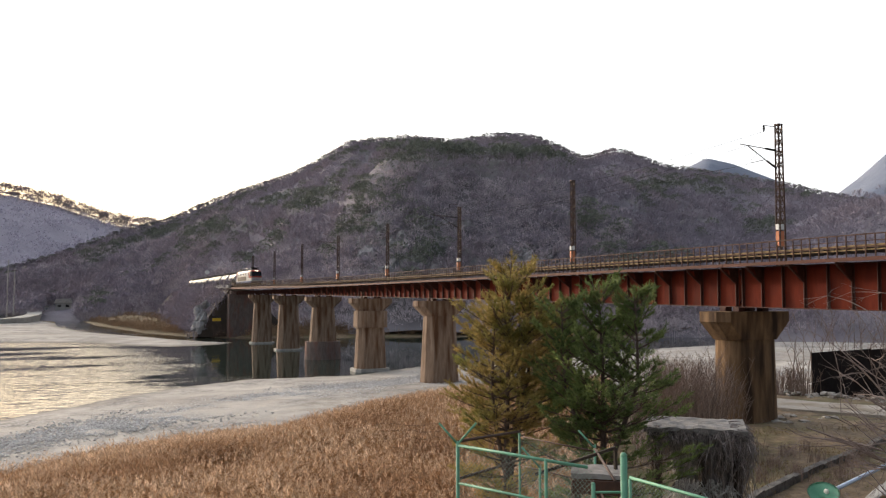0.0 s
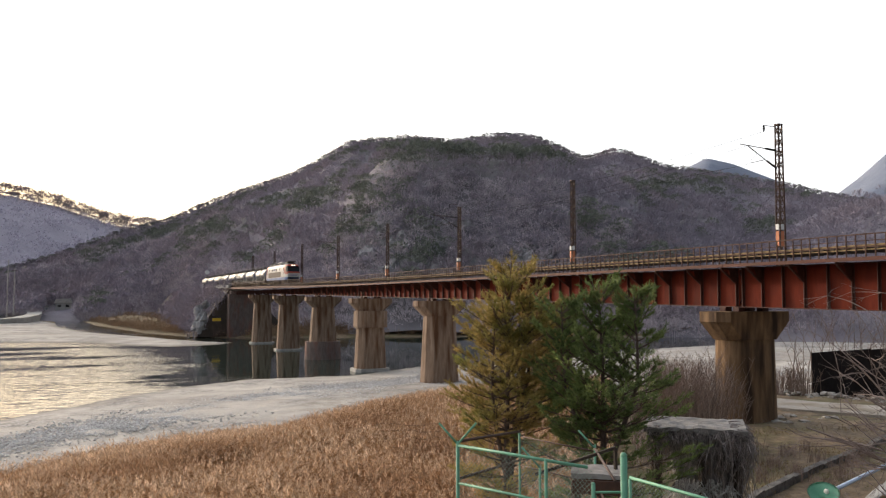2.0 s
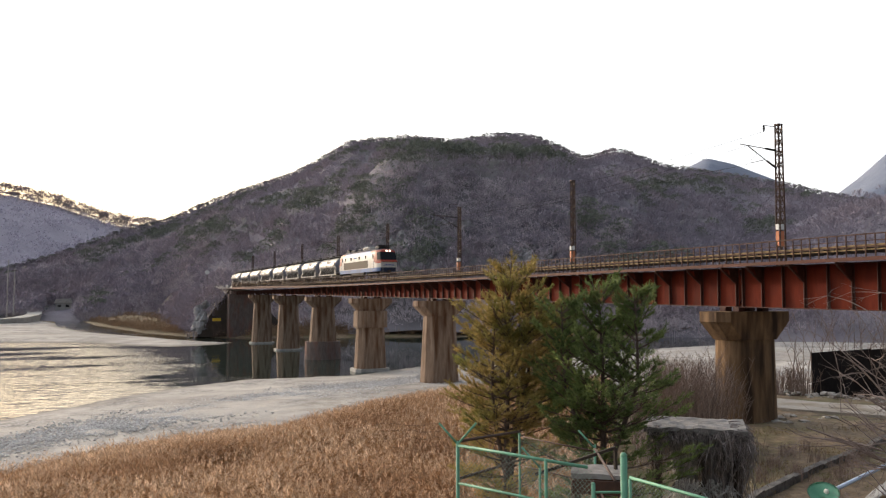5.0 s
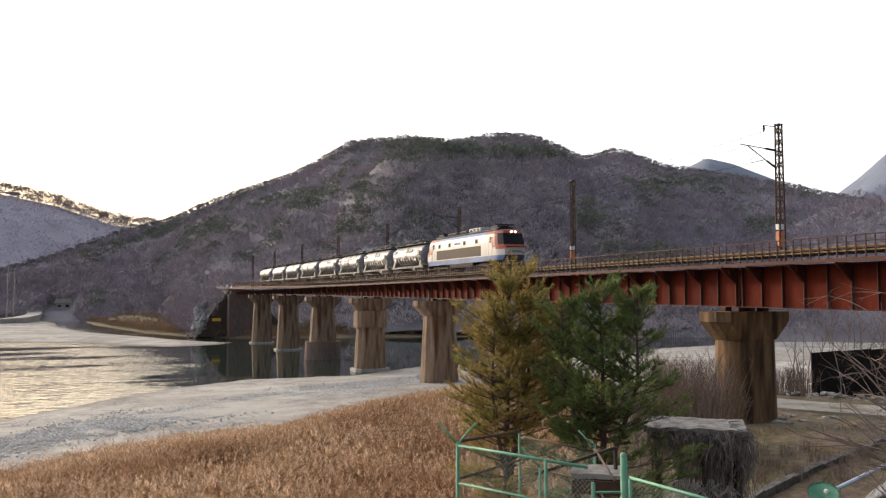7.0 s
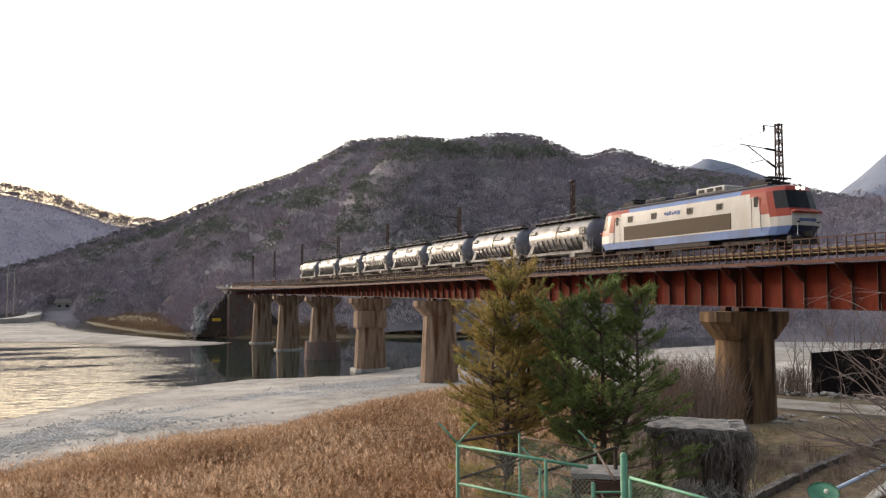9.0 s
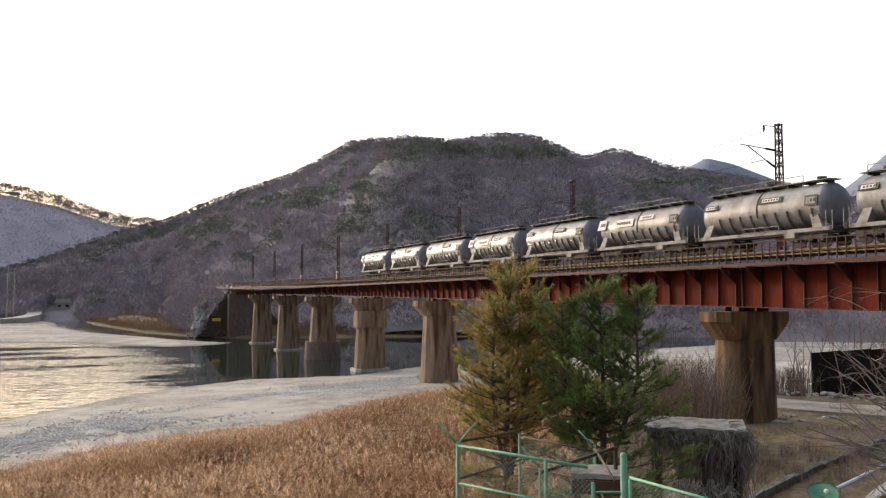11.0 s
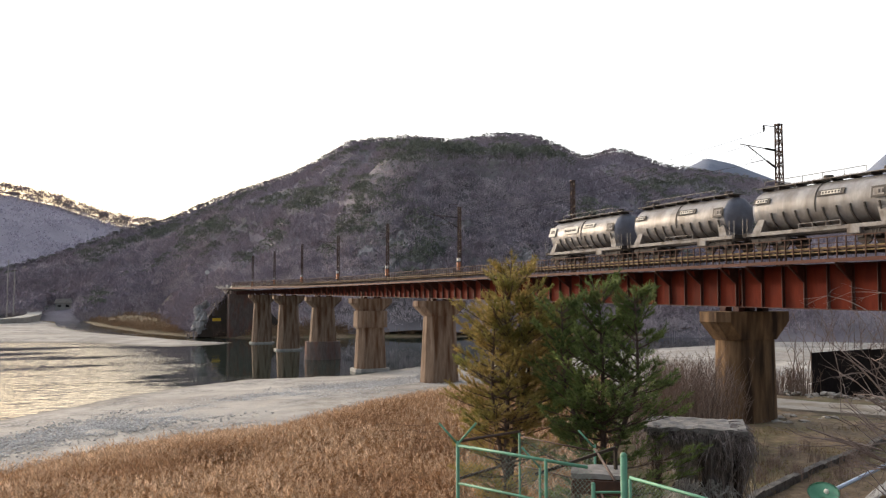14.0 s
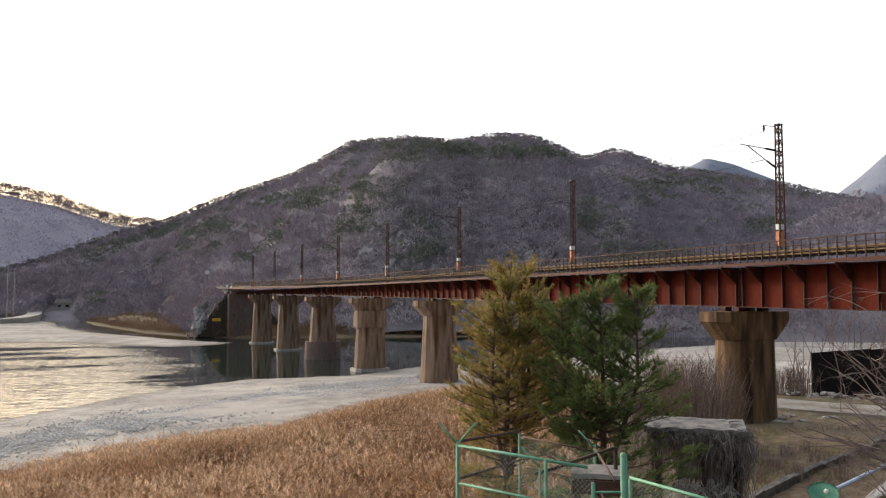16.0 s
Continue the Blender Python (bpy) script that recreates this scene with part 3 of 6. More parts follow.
def girder_span(y0, y1):
    t = thing("girder_span", "rust-red steel plate girder span with vertical stiffeners", "bridge span", pose(BX, y0, 0), "bridge spans")
    L = y1 - y0 - 0.12
    zt = lambda y: deck_z(y0 + y) - 0.10
    zs = lambda y: sole_z(y0 + y)

    def long_box(xc, w, za, zb, m, nm):
        bm = bmesh.new()
        v = [bm.verts.new((xc + sx * w / 2, yy, f(yy))) for yy in (0.06, L) for f in (za, zb) for sx in (-1, 1)]
        for q in ((0, 1, 3, 2), (4, 6, 7, 5), (0, 4, 5, 1), (2, 3, 7, 6), (0, 2, 6, 4), (1, 5, 7, 3)):
            bm.faces.new([v[i] for i in q])
        bmesh.ops.recalc_face_normals(bm, faces=bm.faces)
        return part(nm, bm, m, t)
    for sx in (-1, 1):
        long_box(sx * 1.0, 0.025, lambda y: zs(y) + 0.04, lambda y: zt(y) - 0.04, M["girder_paint"], "web")
        long_box(sx * 1.0, 0.46, lambda y: zt(y) - 0.05, lambda y: zt(y), M["girder_dark"], "top_flange")
        long_box(sx * 1.0, 0.46, zs, lambda y: zs(y) + 0.05, M["girder_dark"], "bottom_flange")
    n = 15
    for i in range(n + 1):
        y = 0.2 + (L - 0.4) * i / n
        h = zt(y) - zs(y) - 0.1
        bm = bmesh.new()
        box(bm, (-1.11, y, zs(y) + 0.05 + h / 2), (0.2, 0.05, h))
        box(bm, (-1.03, y, zs(y) + 0.05 + h / 2), (0.02, 0.16, h))
        part("stiffener", bm, M["girder_dark"], t)
        if i % 2 == 0:
            bm = bmesh.new()
            z = zt(y)
            box(bm, (-1.75, y, z - 0.06), (1.3, 0.09, 0.12))
            bar(bm, (-1.2, y, z - 0.95), (-2.3, y, z - 0.14), 0.11)
            g = [bm.verts.new(p) for p in ((-1.2, y, z - 0.12), (-1.2, y, z - 0.95), (-1.62, y, z - 0.6), (-1.75, y, z - 0.12))]
            bm.faces.new(g)
            part("bracket", bm, M["girder_dark"], t)
            bm = bmesh.new()
            bar(bm, (-0.95, y, zs(y) + 0.15), (0.95, y, z - 0.15), 0.09)
            bar(bm, (0.95, y, zs(y) + 0.15), (-0.95, y, z - 0.15), 0.09)
            part("cross_brace", bm, M["girder_dark"], t)
    return t


for k in range(-2, 7):
    girder_span(PY + SPAN * k, PY + SPAN * (k + 1))
Y_END, Y_ABUT = PY - 2 * SPAN, PY + SPAN * 7


def walk_z(y):
    """Walkway level: rises against the rails towards the far bank."""
    return deck_z(y) + 0.85 * min(1.0, max(0.0, (y - 115) / 80))


def sloped(bm, xc, w, y0, y1, za, zb, level=deck_z):
    v = [bm.verts.new((xc + sx * w / 2, yy, level(yy) + dz)) for yy in (y0, y1) for dz in (za, zb) for sx in (-1, 1)]
    for q in ((0, 1, 3, 2), (4, 6, 7, 5), (0, 4, 5, 1), (2, 3, 7, 6), (0, 2, 6, 4), (1, 5, 7, 3)):
        bm.faces.new([v[i] for i in q])


def walkway(y0, y1):
    t = thing("walkway", "rusty steel bridge walkway with close-set railing posts", "walkway", None, "bridge walkways")
    bm = bmesh.new()
    sloped(bm, BX - 1.8, 1.25, y0, y1 - 0.03, 0.01, 0.06, walk_z)
    part("walking_plate", bm, M["rail_rust"], t)
    bm = bmesh.new()
    sloped(bm, BX - 2.44, 0.07, y0, y1 - 0.03, -0.1 - 0.35 * (walk_z(y1) - deck_z(y1)), 0.10, walk_z)
    sloped(bm, BX - 2.50, 0.09, y0, y1 - 0.03, -0.1, -0.08, walk_z)
    part("edge_beam", bm, M["fascia"], t)
    bm = bmesh.new()
    sloped(bm, BX - 2.4, 0.06, y0, y1 - 0.03, 1.22, 1.28, walk_z)
    part("top_rail", bm, M["rail_rust"], t)
    for dz in (0.44, 0.66):
        bm = bmesh.new()
        sloped(bm, BX - 2.36, 0.04, y0, y1 - 0.03, dz, dz + 0.065, walk_z)
        part("guard_rail", bm, M["yellow_rail"], t, "weathered yellow guard rail")
    n = int(round((y1 - y0) / 0.56))
    bm = bmesh.new()
    box(bm, (0, 0, 0.6), (0.055, 0.05, 1.3))
    me = bpy.data.meshes.new("post")
    bm.to_mesh(me)
    bm.free()
    me.materials.append(M["rail_rust"])
    g = random.Random(int(y0))
    for i in range(n):
        y = y0 + (i + 0.5) * (y1 - y0) / n
        o = new("post", me)
        o.parent = t
        o.matrix_basis = pose(BX - 2.42, y, walk_z(y), g.gauss(0, 0.5), 0, 0)
    bm = bmesh.new()
    sloped(bm, BX - 2.38, 0.03, y0, y1 - 0.03, 0.90, 0.94, walk_z)
    part("mid_rail", bm, M["rail_rust"], t)


for k in range(-1, 7):
    walkway(PY + SPAN * k, PY + SPAN * (k + 1))

# track: sleepers, rails
track = thing("track", "single railway track on timber sleepers across the bridge", "railway track", None, "", "structure")
bm = bmesh.new()
box(bm, (0, 0, 0), (2.5, 0.22, 0.2), bevel=0.01)
sl = bpy.data.meshes.new("sleeper")
bm.to_mesh(sl)
bm.free()
sl.materials.append(M["timber"])
for i in range(290):
    y = PY - 12 + i * 0.66
    o = new("sleeper", sl)
    o.parent = track
    o.matrix_basis = pose(BX + 0.12, y, deck_z(y) + 0.58)
RAIL_TOP = 0.85
for sx in (-1, 1):
    bm = bmesh.new()
    sloped(bm, BX + sx * 0.75, 0.13, -260, 330, 0.68, 0.70)
    sloped(bm, BX + sx * 0.75, 0.02, -260, 330, 0.70, 0.81)
    sloped(bm, BX + sx * 0.75, 0.07, -260, 330, 0.81, RAIL_TOP)
    part("rail", bm, M["rail_rust"], track)
# ---- catenary masts ----
def mast(k, arms):
    y = PY + SPAN * k
    x = BX + 2.6
    z0 = deck_z(y) - 0.4
    z1 = 21.1 - 0.0066 * (y - 80) + (0 if k else 0.5)
    t = thing("catenary_mast", "rusty lattice catenary mast with a white and orange band", "mast", pose(x, y, 0), "catenary masts")
    w0, w1, hgt = (0.23, 0.16, z1 - z0) if k == 0 else (0.18, 0.14, z1 - z0)
    corner = lambda sx, sy, s: Vector((sx * (w0 + (w1 - w0) * s), sy * (w0 + (w1 - w0) * s) * 0.8, z0 + hgt * s))
    for sx in (-1, 1):
        for sy in (-1, 1):
            bm = bmesh.new()
            bar(bm, corner(sx, sy, 0), corner(sx, sy, 1), 0.085)
            part("leg", bm, M["pole_steel"], t)
    n = 13
    for i in range(n):
        a, b = i / n, (i + 1) / n
        s = 1 if i % 2 else -1
        for q in (-1, 1):
            for p0, p1, w in ((corner(-s, q, a), corner(s, q, b), 0.045), (corner(q, -s, a), corner(q, s, b), 0.045), (corner(-1, q, a), corner(1, q, a), 0.04)):
                bm = bmesh.new()
                bar(bm, p0, p1, w)
                part("lacing_bar", bm, M["pole_steel"], t)
    bm = bmesh.new()
    box(bm, (0, 0, z1 + 0.04), (0.42, 0.38, 0.1), bevel=0.02)
    part("mast_cap", bm, M["pole_steel"], t)
    for dz, hh, m, nm in ((1.35, 0.95, M["orange_tag"], "orange_band"), (2.4, 0.36, M["white_tag"], "number_plate")):
        bm = bmesh.new()
        box(bm, (-0.29, 0, deck_z(y) + dz + hh / 2), (0.03, 0.26, hh), bevel=0.01)
        box(bm, (-0.12, -0.25, deck_z(y) + dz + hh / 2), (0.26, 0.03, hh), bevel=0.01)
        part(nm, bm, m, t)
    bm = bmesh.new()
    box(bm, (-1.4, 0, deck_z(y) - 0.3), (3.0, 0.3, 0.3))
    part("mast_bracket", bm, M["girder_dark"], t)
    if arms:
        zc = deck_z(y) + 7.5
        for a, b, w, nm in (((-0.2, 0, zc + 0.05), (-3.4, 0, zc + 0.22), 0.06, "top_tube"), ((-0.2, 0, zc - 1.15), (-2.7, 0, zc + 0.15), 0.07, "strut"),
                            ((-1.25, 0, zc - 0.62), (-2.6, 0, zc - 0.95), 0.045, "register_arm"), ((-1.9, 0, zc - 0.25), (-2.9, 0, zc - 1.05), 0.03, "steady_arm"),
                            ((-0.2, 0, zc + 1.6), (-1.3, 0, zc + 1.6), 0.05, "feeder_arm")):
            bm = bmesh.new()
            bar(bm, a, b, w, sides=6)
            part(nm, bm, M["pole_steel"], t)
        for a, b in (((-0.25, 0, zc + 0.05), (-1.2, 0, zc + 0.1)), ((-0.25, 0, zc - 1.1), (-1.1, 0, zc - 0.68)), ((-1.3, 0, zc + 1.6), (-1.3, 0, zc + 1.2))):
            bm = bmesh.new()
            a, b = Vector(a), Vector(b)
            for i in range(7):
                c = a.lerp(b, (i + 0.5) / 7)
                bar(bm, c - (b - a) * 0.03, c + (b - a) * 0.03, 0.15, sides=8)
            bar(bm, a, b, 0.07, sides=6)
            part("insulator", bm, M["rubber_black"], t)


for k in range(0, 8):
    mast(k, k in (0, 2, 4))


def wire(name, pts, r, label):
    bm = bmesh.new()
    rings = [[bm.verts.new((x + r / 2 * math.cos(q * 1.2566), y, z + r / 2 * math.sin(q * 1.2566))) for q in range(5)] for x, y, z in pts]
    for a, b in zip(rings, rings[1:]):
        for q in range(5):
            bm.faces.new((a[q], a[(q + 1) % 5], b[(q + 1) % 5], b[q]))
    return tagged(finish(name, bm, M["wire"]), label, "wire")


pts, pts2, pts3 = [], [], []
for k in range(1, 5):
    for s in range(6):
        y = PY + SPAN * 2 * (k - 1) + SPAN * 2 * s / 6
        sag = 4 * (s / 6) * (1 - s / 6)
        pts.append((BX - 0.2, y, deck_z(y) + 7.65 - 0.9 * sag))
        pts2.append((BX - 0.2, y, deck_z(y) + 6.45))
        pts3.append((BX + 1.3, y, deck_z(y) + 8.7 - 0.7 * sag))
wire("messenger_wire", pts, 0.025, "sagging messenger wire over the track")
wire("contact_wire", pts2, 0.025, "taut contact wire over the track")
wire("feeder_wire", pts3, 0.025, "sagging feeder wire on the masts")
# ---- train ----
def plain(name, c, rough=0.5, metal=0.0, stain=None, bump=0.05, sc=3.0):
    k = tuple(v * 0.86 for v in c)
    return mat(name, k, c, sc, rough, bump, metal, c3=stain, scale3=0.8, mix3=0.55, stretch=(1, 1, 0.4) if stain else None)


T = {
    "white": plain("loco_white", (0.56, 0.535, 0.50), 0.4, stain=(0.40, 0.36, 0.31)),
    "blue": plain("loco_blue", (0.15, 0.23, 0.45), 0.45, stain=(0.12, 0.13, 0.17)),
    "navy": plain("loco_navy", (0.035, 0.05, 0.11), 0.45),
    "red": plain("loco_red", (0.34, 0.055, 0.032), 0.4, stain=(0.25, 0.06, 0.045)),
    "brown": plain("loco_grille", (0.085, 0.06, 0.038), 0.7),
    "roof": plain("loco_roof", (0.12, 0.12, 0.14), 0.7, stain=(0.07, 0.06, 0.06)),
    "black": plain("train_black", (0.02, 0.018, 0.018), 0.7),
    "under": mat("train_underframe", (0.045, 0.038, 0.034), (0.09, 0.075, 0.065), 5, 0.8, 0.2),
    "glass": plain("loco_glass", (0.010, 0.009, 0.010), 0.2),
    "tank": mat("tank_paint", (0.25, 0.24, 0.236), (0.375, 0.36, 0.35), 2.6, 0.42, 0.22, 0.25, c3=(0.17, 0.15, 0.135), scale3=1.1, mix3=0.85, stretch=(1.2, 1, 0.35), spec=0.5),
    "tank_end": mat("tank_end_paint", (0.15, 0.16, 0.20), (0.21, 0.22, 0.26), 2.2, 0.55, 0.06, 0.1, c3=(0.12, 0.11, 0.11), scale3=0.9),
    "rib": mat("rib_paint", (0.07, 0.062, 0.056), (0.13, 0.115, 0.10), 5, 0.7, 0.1),
    "frame": mat("wagon_frame", (0.26, 0.24, 0.22), (0.4, 0.375, 0.35), 4, 0.7, 0.15, c3=(0.12, 0.09, 0.07), scale3=1.5, mix3=0.8),
    "sign": mat("sign_white", (0.62, 0.58, 0.5), (0.74, 0.7, 0.62), 5, 0.6, 0.05),
    "mark": plain("mark_blue", (0.07, 0.12, 0.30), 0.5),
    "mark_dark": plain("mark_dark", (0.06, 0.05, 0.05), 0.6),
}
lampm = bpy.data.materials.new("headlight")
lampm.use_nodes = True
lampm.node_tree.nodes["Principled BSDF"].inputs["Emission Color"].default_value = (1.0, 0.86, 0.66, 1)
lampm.node_tree.nodes["Principled BSDF"].inputs["Emission Strength"].default_value = 4.0

LOCO_L, WAGON_L = 18.75, 11.2
LEVELS = [0.88, 1.38, 1.95, 2.15, 2.42, 2.75, 3.25, 3.5, 3.78, 3.92]
FRONT = [0.40, 0.0, 0.02, 0.08, 0.18, 0.27, 0.40, 0.48, 0.62, 1.2]
INSET = [0.03, 0.0, 0.0, 0.0, 0.0, 0.0, 0.03, 0.06, 0.24, 0.6]
US = [0.0, 0.25, 0.8, 1.3, 2.0, 2.7, 3.6]


def hull_point(y_u, level, side, rear):
    """A point of the body shell: y_u metres behind the raked front, on one side."""
    w = 1.45 - INSET[level] - 0.32 * max(0.0, 1 - y_u / 1.3) ** 1.5
    half = 9.05
    y = FRONT[level] * max(0.0, 1 - y_u / 3.6) + y_u
    y = min(y, half)
    return Vector((side * w, 18.1 - y if rear else y, LEVELS[level]))


def patch(bm, cells, rear, half=True):
    us = US + [9.05]
    for (i, k, side) in cells:
        q = [hull_point(us[i], k, side, rear), hull_point(us[i + 1], k, side, rear), hull_point(us[i + 1], k + 1, side, rear), hull_point(us[i], k + 1, side, rear)]
        bm.faces.new([bm.verts.new(p) for p in q])


def front_patch(bm, ks, rear):
    for k in ks:
        a = [hull_point(0, k, s, rear) for s in (-1, 1)]
        b = [hull_point(0, k + 1, s, rear) for s in (-1, 1)]
        mid = [(-1.0), (-0.4), 0.4, 1.0]
        for m0, m1 in zip(mid, mid[1:]):
            def pt(r, m):
                p = r[0].lerp(r[1], (m + 1) / 2)
                p.y += (0.16 if rear else -0.16) * (1 if abs(m) < 0.9 else 0)
                return p
            bm.faces.new([bm.verts.new(p) for p in (pt(a, m0), pt(a, m1), pt(b, m1), pt(b, m0))])


def build_loco():
    t = thing("locomotive", "white electric locomotive with red cabs, blue skirt and brown side grille", "locomotive")
    for rear in (False, True):
        groups = {"cab_panel": [], "side_panel": [], "skirt": [], "roof_band": [], "roof": [], "cab_glass": []}
        for i in range(7):
            for k in range(9):
                for s in (-1, 1):
                    if k == 0:
                        nm = "skirt"
                    elif k == 8:
                        nm = "roof"
                    elif i <= 1 and 4 <= k <= 6:
                        nm = "cab_glass"
                    elif (i <= 2 and k >= 2) or (i <= 3 and k >= 3) or (i == 4 and k >= 6) or (i == 5 and k >= 7):
                        nm = "cab_panel"
                    elif k >= 7:
                        nm = "roof_band"
                    else:
                        nm = "side_panel"
                    groups[nm].append((i, k, s))
        for nm, key in (("cab_panel", "red"), ("side_panel", "white"), ("skirt", "blue"), ("roof_band", "blue"), ("roof", "roof"), ("cab_glass", "glass")):
            for s in (-1, 1):
                bm = bmesh.new()
                patch(bm, [c for c in groups[nm] if c[2] == s], rear)
                bmesh.ops.remove_doubles(bm, verts=bm.verts, dist=0.001)
                part(nm, bm, T[key], t)
        for nm, ks, key in (("front_skirt", [0], "navy"), ("front_panel", [1, 2], "white"), ("front_band", [3], "red"), ("windscreen", [4, 5, 6], "glass"), ("front_brow", [7, 8], "red")):
            bm = bmesh.new()
            front_patch(bm, ks, rear)
            part(nm, bm, T[key], t)
        f = (lambda y: 18.1 - y) if rear else (lambda y: y)
        bm = bmesh.new()
        box(bm, (0, f(0.25), 0.55), (2.3, 0.35, 0.5), bevel=0.05)
        part("buffer_beam", bm, T["under"], t)
        bm = bmesh.new()
        box(bm, (0, f(-0.15), 0.88), (0.28, 0.75, 0.3), bevel=0.04)
        part("coupler", bm, T["under"], t)
        bm = bmesh.new()
        for sx in (-1, 1):
            bar(bm, (sx * 0.95, f(-0.22), 0.75), (sx * 0.95, f(-0.22), 1.5), 0.04, sides=6)
            bar(bm, (sx * 0.95, f(-0.22), 1.5), (sx * 0.35, f(-0.22), 1.5), 0.04, sides=6)
        part("handrail", bm, T["sign"], t)
        bm = bmesh.new()
        for i in range(7):
            box(bm, (-0.62 + i * 0.2, f(-0.165), 1.72), (0.13, 0.03, 0.17))
        part("lettering", bm, T["mark"], t, "dark blue lettering strip")
        for sx in (-0.22, 0.22):
            bm = bmesh.new()
            bmesh.ops.create_cone(bm, cap_ends=True, segments=12, radius1=0.10, radius2=0.10, depth=0.2, matrix=pose(sx, f(0.36), 3.64, 90, 0, 0))
            part("headlight", bm, lampm if not rear else T["glass"], t, "glowing headlight" if not rear else "")
        bm = bmesh.new()
        box(bm, (0, f(-0.10), 2.2), (2.3, 0.36, 0.16), bevel=0.06)
        part("front_ledge", bm, T["red"], t, "projecting red ledge below the windscreen")
        bm = bmesh.new()
        for sx in (-1, 1):
            bar(bm, (sx * 0.55, f(-0.2), 0.85), (sx * 0.55, f(-0.3), 1.25), 0.035, sides=6)
            bar(bm, (sx * 0.55, f(-0.3), 0.85), (sx * 0.25, f(-0.3), 0.45), 0.06, sides=6)
        part("brake_hose", bm, T["black"], t)
        for sx in (-0.8, 0.8):
            bm = bmesh.new()
            bmesh.ops.create_cone(bm, cap_ends=True, segments=10, radius1=0.08, radius2=0.08, depth=0.08, matrix=pose(sx, f(-0.17), 1.55, 90, 0, 0))
            part("tail_lamp", bm, T["glass"], t)
        # cab side window and door
        for s in (-1, 1):
            bm = bmesh.new()
            box(bm, (s * 1.43, f(2.35), 2.95), (0.05, 0.34, 0.62), bevel=0.02)
            part("cab_window", bm, T["glass"], t)
            bm = bmesh.new()
            for yy in (2.02, 2.68):
                box(bm, (s * 1.452, f(yy), 2.3), (0.012, 0.03, 1.8))
            bar(bm, (s * 1.5, f(1.92), 1.2), (s * 1.5, f(1.92), 2.4), 0.03, sides=5)
            part("door_frame", bm, T["mark_dark"], t)
    for s in (-1, 1):
        bm = bmesh.new()
        box(bm, (s * 1.45, 9.65, 1.98), (0.04, 10.6, 1.02), bevel=0.01)
        g = part("grille", bm, T["brown"], t, "brown louvred side grille")
        bm = bmesh.new()
        for i in range(9):
            box(bm, (s * 1.474, 9.65, 1.55 + i * 0.108), (0.012, 10.5, 0.03))
        part("louvre", bm, T["brown"], g)
        for y in (14.2, 11.6, 8.0, 5.3):
            bm = bmesh.new()
            box(bm, (s * 1.44, y, 2.98), (0.05, 0.62, 0.5), bevel=0.03)
            w = part("window_frame", bm, T["frame"], t)
            bm = bmesh.new()
            box(bm, (s * 1.462, y, 2.98), (0.02, 0.46, 0.36))
            part("pane", bm, T["glass"], w)
        bm = bmesh.new()
        for i, dy in enumerate((0.0, 0.3, 0.55, 0.85, 1.1, 1.35)):
            box(bm, (s * 1.452, 9.05 + dy, 3.0 + 0.04 * (i % 2)), (0.012, 0.2, 0.28 - 0.05 * (i % 3)))
        part("emblem", bm, T["mark"], t, "blue emblem strip")
        bm = bmesh.new()
        box(bm, (s * 1.2, 9.05, 0.8), (0.3, 5.4, 0.5), bevel=0.05)
        part("equipment_box", bm, T["under"], t)
    # roof gear
    bm = bmesh.new()
    box(bm, (0, 9.05, 3.98), (1.9, 14.4, 0.14), bevel=0.04)
    part("roof_deck", bm, T["roof"], t)
    for y, l, h, key in ((6.6, 2.6, 0.42, "white"), (9.3, 1.6, 0.34, "roof"), (12.0, 2.2, 0.3, "roof")):
        bm = bmesh.new()
        box(bm, (-0.1, y, 4.03 + h / 2), (1.7, l, h), bevel=0.08)
        part("roof_housing", bm, T[key], t)
        bm = bmesh.new()
        for i in range(3):
            box(bm, (-0.965, y - l * 0.3 + i * l * 0.3, 4.03 + h / 2), (0.03, l * 0.2, h * 0.5))
        part("roof_vent", bm, T["black"], t)
    for y in (8.1, 10.5, 13.4, 14.2):
        bm = bmesh.new()
        for i in range(4):
            bar(bm, (-0.3, y, 4.05 + i * 0.1), (-0.3, y, 4.12 + i * 0.1), 0.26, sides=8)
        bar(bm, (-0.3, y, 4.0), (-0.3, y, 4.5), 0.1, sides=6)
        part("roof_insulator", bm, T["black"], t)
    for y in (2.7, 15.2):
        pan = bmesh.new()
        for sx in (-0.7, 0.7):
            bar(pan, (sx, y - 1.0, 4.15), (sx, y + 1.0, 4.15), 0.08)
            bar(pan, (sx * 0.8, y + 0.9, 4.2), (sx * 0.5, y - 0.9, 4.42), 0.05, sides=6)
        for yy in (-1.0, 0.0, 1.0):
            bar(pan, (-0.7, y + yy, 4.15), (0.7, y + yy, 4.15), 0.08)
        for sx in (-0.7, 0.7):
            for yy in (-0.9, 0.9):
                bar(pan, (sx, y + yy, 3.9), (sx, y + yy, 4.15), 0.14, sides=8)
        bar(pan, (-0.95, y - 0.9, 4.46), (0.95, y - 0.9, 4.46), 0.09)
        bar(pan, (-0.95, y - 0.6, 4.46), (0.95, y - 0.6, 4.46), 0.09)
        box(pan, (0.0, y + 0.2, 4.27), (1.3, 1.3, 0.3), bevel=0.06)
        part("pantograph", pan, T["black"], t, "folded black pantograph")
    return t


